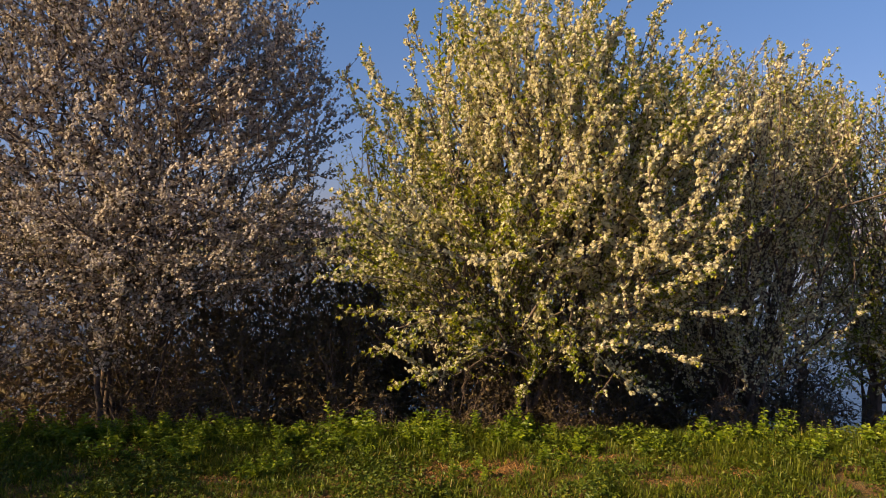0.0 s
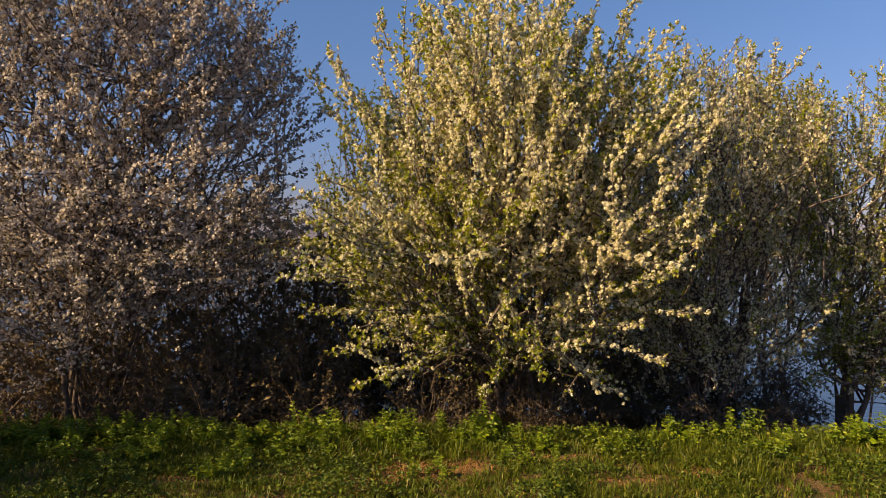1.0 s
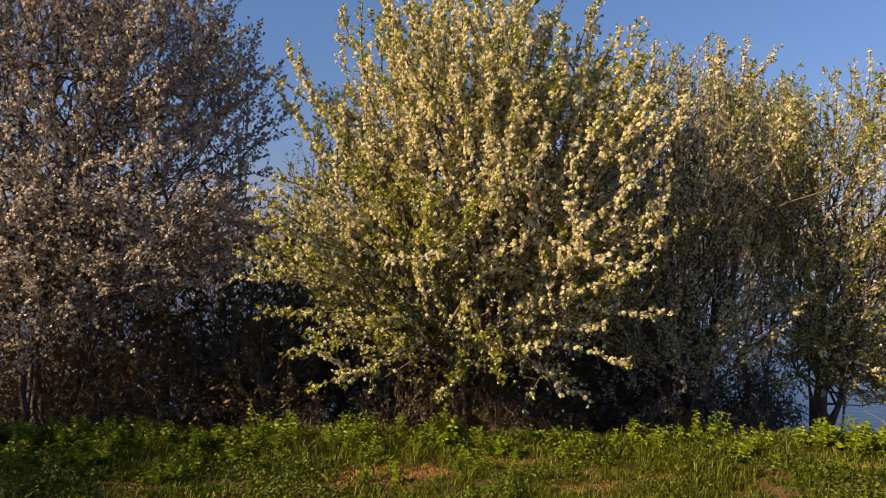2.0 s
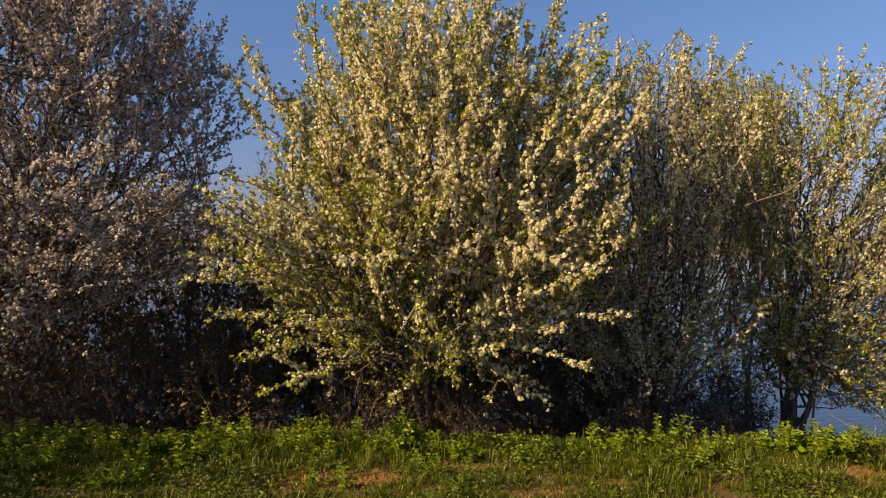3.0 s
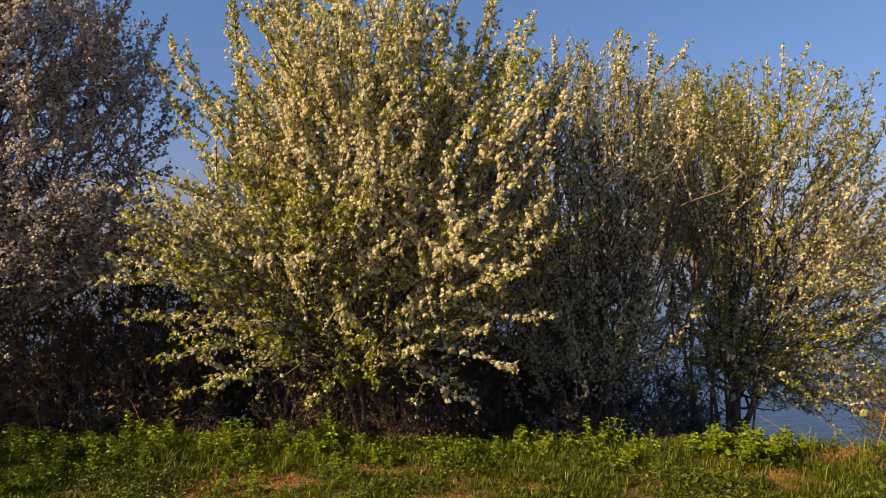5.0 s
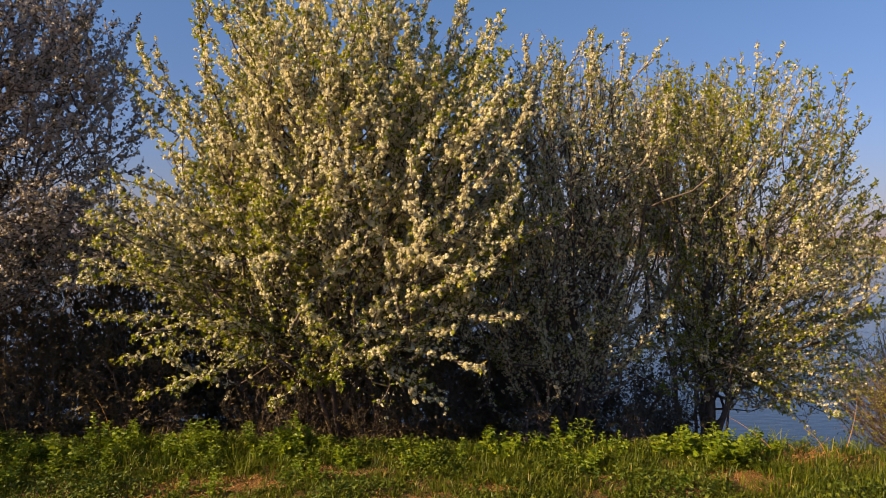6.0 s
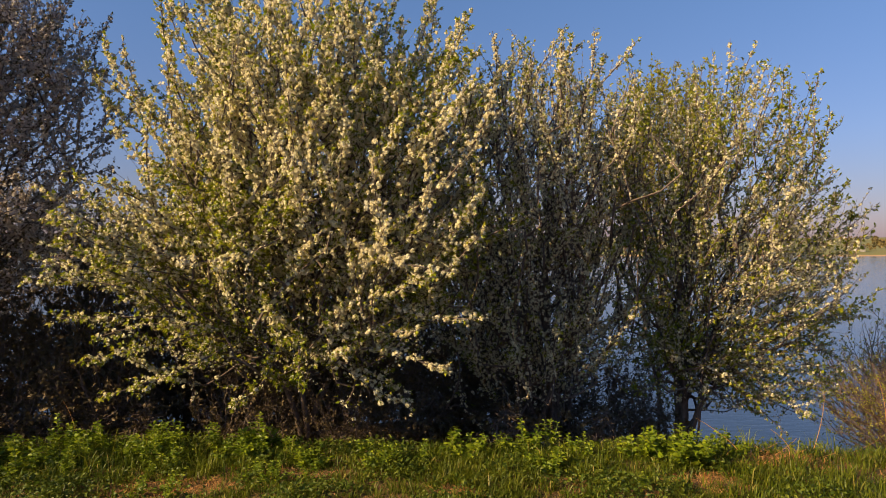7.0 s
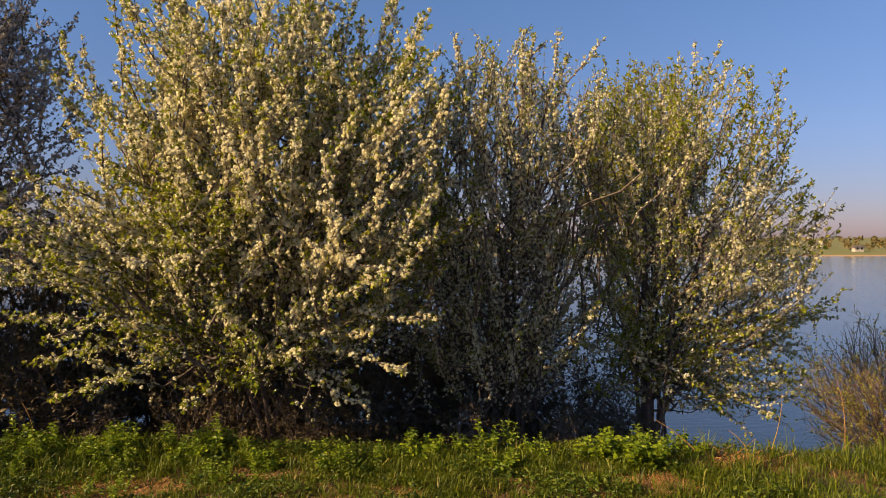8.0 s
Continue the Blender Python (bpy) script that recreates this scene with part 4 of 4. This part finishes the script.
for i, (x, y, k, s) in enumerate(spots):
    m = pose(x, y, height(x, y).item(), 0, 0, rng.uniform(0, 360))
    ob = copy_thing(kinds[k], m)
    ob.scale = (s, s, s)
for n, ob in enumerate(kinds):
    x, y = (-2.2, -1.6, -2.9, -3.4, 3.70)[n], (5.15, 5.3, 5.3, 5.5, 5.24)[n]
    ob.matrix_basis = pose(x, y, height(x, y).item())

# dead stalks leaning out of the turf
litter = [(4.2 + rng.uniform(-0.35, 0.45), 5.32 + rng.uniform(-0.15, 0.16), rng.uniform(-0.4, 0.4), rng.uniform(-0.12, 0.12), rng.uniform(0.03, 0.16)) for k in range(14)]
for x, y, dx, dy, h in (*litter, (4.75, 5.45, 0.10, 0.0, 0.5), (4.25, 5.4, -0.35, 0.1, 0.30), (4.1, 5.35, 0.4, 0.1, 0.12), (5.0, 5.5, 0.35, 0.1, 0.10), (-1.75, 5.75, -0.16, 0.05, 0.5),
                        (-0.95, 5.8, -0.14, 0.05, 0.42), (5.35, 5.5, -0.06, 0, 0.62), (4.6, 5.4, -0.15, 0.05, 0.22)):
    t = np.linspace(0, 1, 7)[:, None]
    z0 = height(x, y).item()
    g = Geo()
    tube(g, np.array([0, 0, -0.03]) + t * np.array([dx, dy, h]) + np.array([0.03, 0, 0.05 * h]) * t * (1 - t) * 4, np.linspace(0.0035, 0.0015, 7), 5)
    me = g.mesh("dead_stalk", True)
    me.materials.append(STRAW)
    ob = tagged(new("dead_stalk", me), "dry straw-coloured dead plant stalk standing in the grass", "stalk", "dead stalks")
    ob.location = (x, y, z0)


# ================= the far shore =================
def far_woods():
    """Spring woods along the far shore: loose clumps of leaf, each crown uneven."""
    rng = np.random.default_rng(81)
    g = Geo()
    for row, (y0, y1, n, h0, h1) in enumerate(((276, 300, 330, 1.6, 3.6), (305, 360, 300, 2.5, 4.6), (420, 640, 420, 3.8, 6.2))):
        x = rng.uniform(-420, 420, n) * (1 + 0.6 * (row == 2))
        y = rng.uniform(y0, y1, n)
        gap = fbm(x, y, 0.02, 82) > (-0.25 if row == 0 else -0.6)
        for px, py in zip(x[gap], y[gap]):
            h = rng.uniform(h0, h1)
            m = 26
            d = unit(rng.normal(size=(m, 3))) * (rng.random((m, 1)) ** 0.4)
            c = np.array([px, py, height(px, py).item() + h * 0.52]) + d * np.array([h * 0.42, h * 0.42, h * 0.5])
            flowers(g, c, unit(d + rng.normal(size=(m, 3)) * 0.5), h * rng.uniform(0.22, 0.42, m), rng, 0.0)
    me = g.mesh("far_woods")
    me.materials.append(FAR_LEAF)
    tagged(new("far_woods", me), "distant yellow-green spring woods along the far shore", "woods", kind="stuff")


FAR_LEAF = foliage("far_leaf", [(0.0, (0.11, 0.085, 0.035)), (0.5, (0.16, 0.125, 0.04)), (1.0, (0.20, 0.14, 0.06))], (0.13, 0.10, 0.04), 0.7, 0.2, 0.02, 0.7)
far_woods()

WHITE, nt, b = mat("white_plaster")
nt.links.new(ramp(nt, noise_tex(nt, 1.5), [(0.3, (0.30, 0.28, 0.25)), (0.7, (0.42, 0.39, 0.35))]), b.inputs["Base Color"])
ROOF, nt, b = mat("dark_roof")
nt.links.new(ramp(nt, noise_tex(nt, 3.0), [(0.3, (0.07, 0.06, 0.055)), (0.7, (0.12, 0.10, 0.09))]), b.inputs["Base Color"])
PANE, nt, b = mat("window_glass")
b.inputs["Base Color"].default_value, b.inputs["Roughness"].default_value = (0.03, 0.035, 0.04, 1), 0.05


def box(geo, lo, hi):
    (a, b4, c), (d, e, f) = lo, hi
    geo.add([(a, b4, c), (d, b4, c), (d, e, c), (a, e, c), (a, b4, f), (d, b4, f), (d, e, f), (a, e, f)],
            np.array([[0, 3, 2, 1], [4, 5, 6, 7], [0, 1, 5, 4], [1, 2, 6, 5], [2, 3, 7, 6], [3, 0, 4, 7]]))


def house(x, y, w, h):
    z = height(x, y).item()
    root = thing("house", "small pale house with a dark pitched roof on the far shore", "house", at=(x, y, z))
    g = Geo()
    box(g, (-w / 2, 0, -0.5), (w / 2, w * 0.7, h))
    part("wall", g, WHITE, root)
    g = Geo()
    e = 0.3
    g.add([(-w / 2 - e, -e, h - 0.1), (w / 2 + e, -e, h - 0.1), (w / 2 + e, w * 0.7 + e, h - 0.1), (-w / 2 - e, w * 0.7 + e, h - 0.1),
           (-w / 2 - e, w * 0.35, h + w * 0.32), (w / 2 + e, w * 0.35, h + w * 0.32)], np.array([[0, 1, 5, 4], [2, 3, 4, 5], [0, 3, 2, 1]]))
    g.more(np.array([[0, 4, 3], [1, 2, 5]]))
    part("roof", g, ROOF, root)
    for k in (-1, 1):
        g = Geo()
        box(g, (k * w * 0.25 - 0.4, -0.04, 0.9), (k * w * 0.25 + 0.4, 0.02, 2.0))
        part("window", g, PANE, root)
    return root


house(172.0, 276.5, 3.6, 1.6)
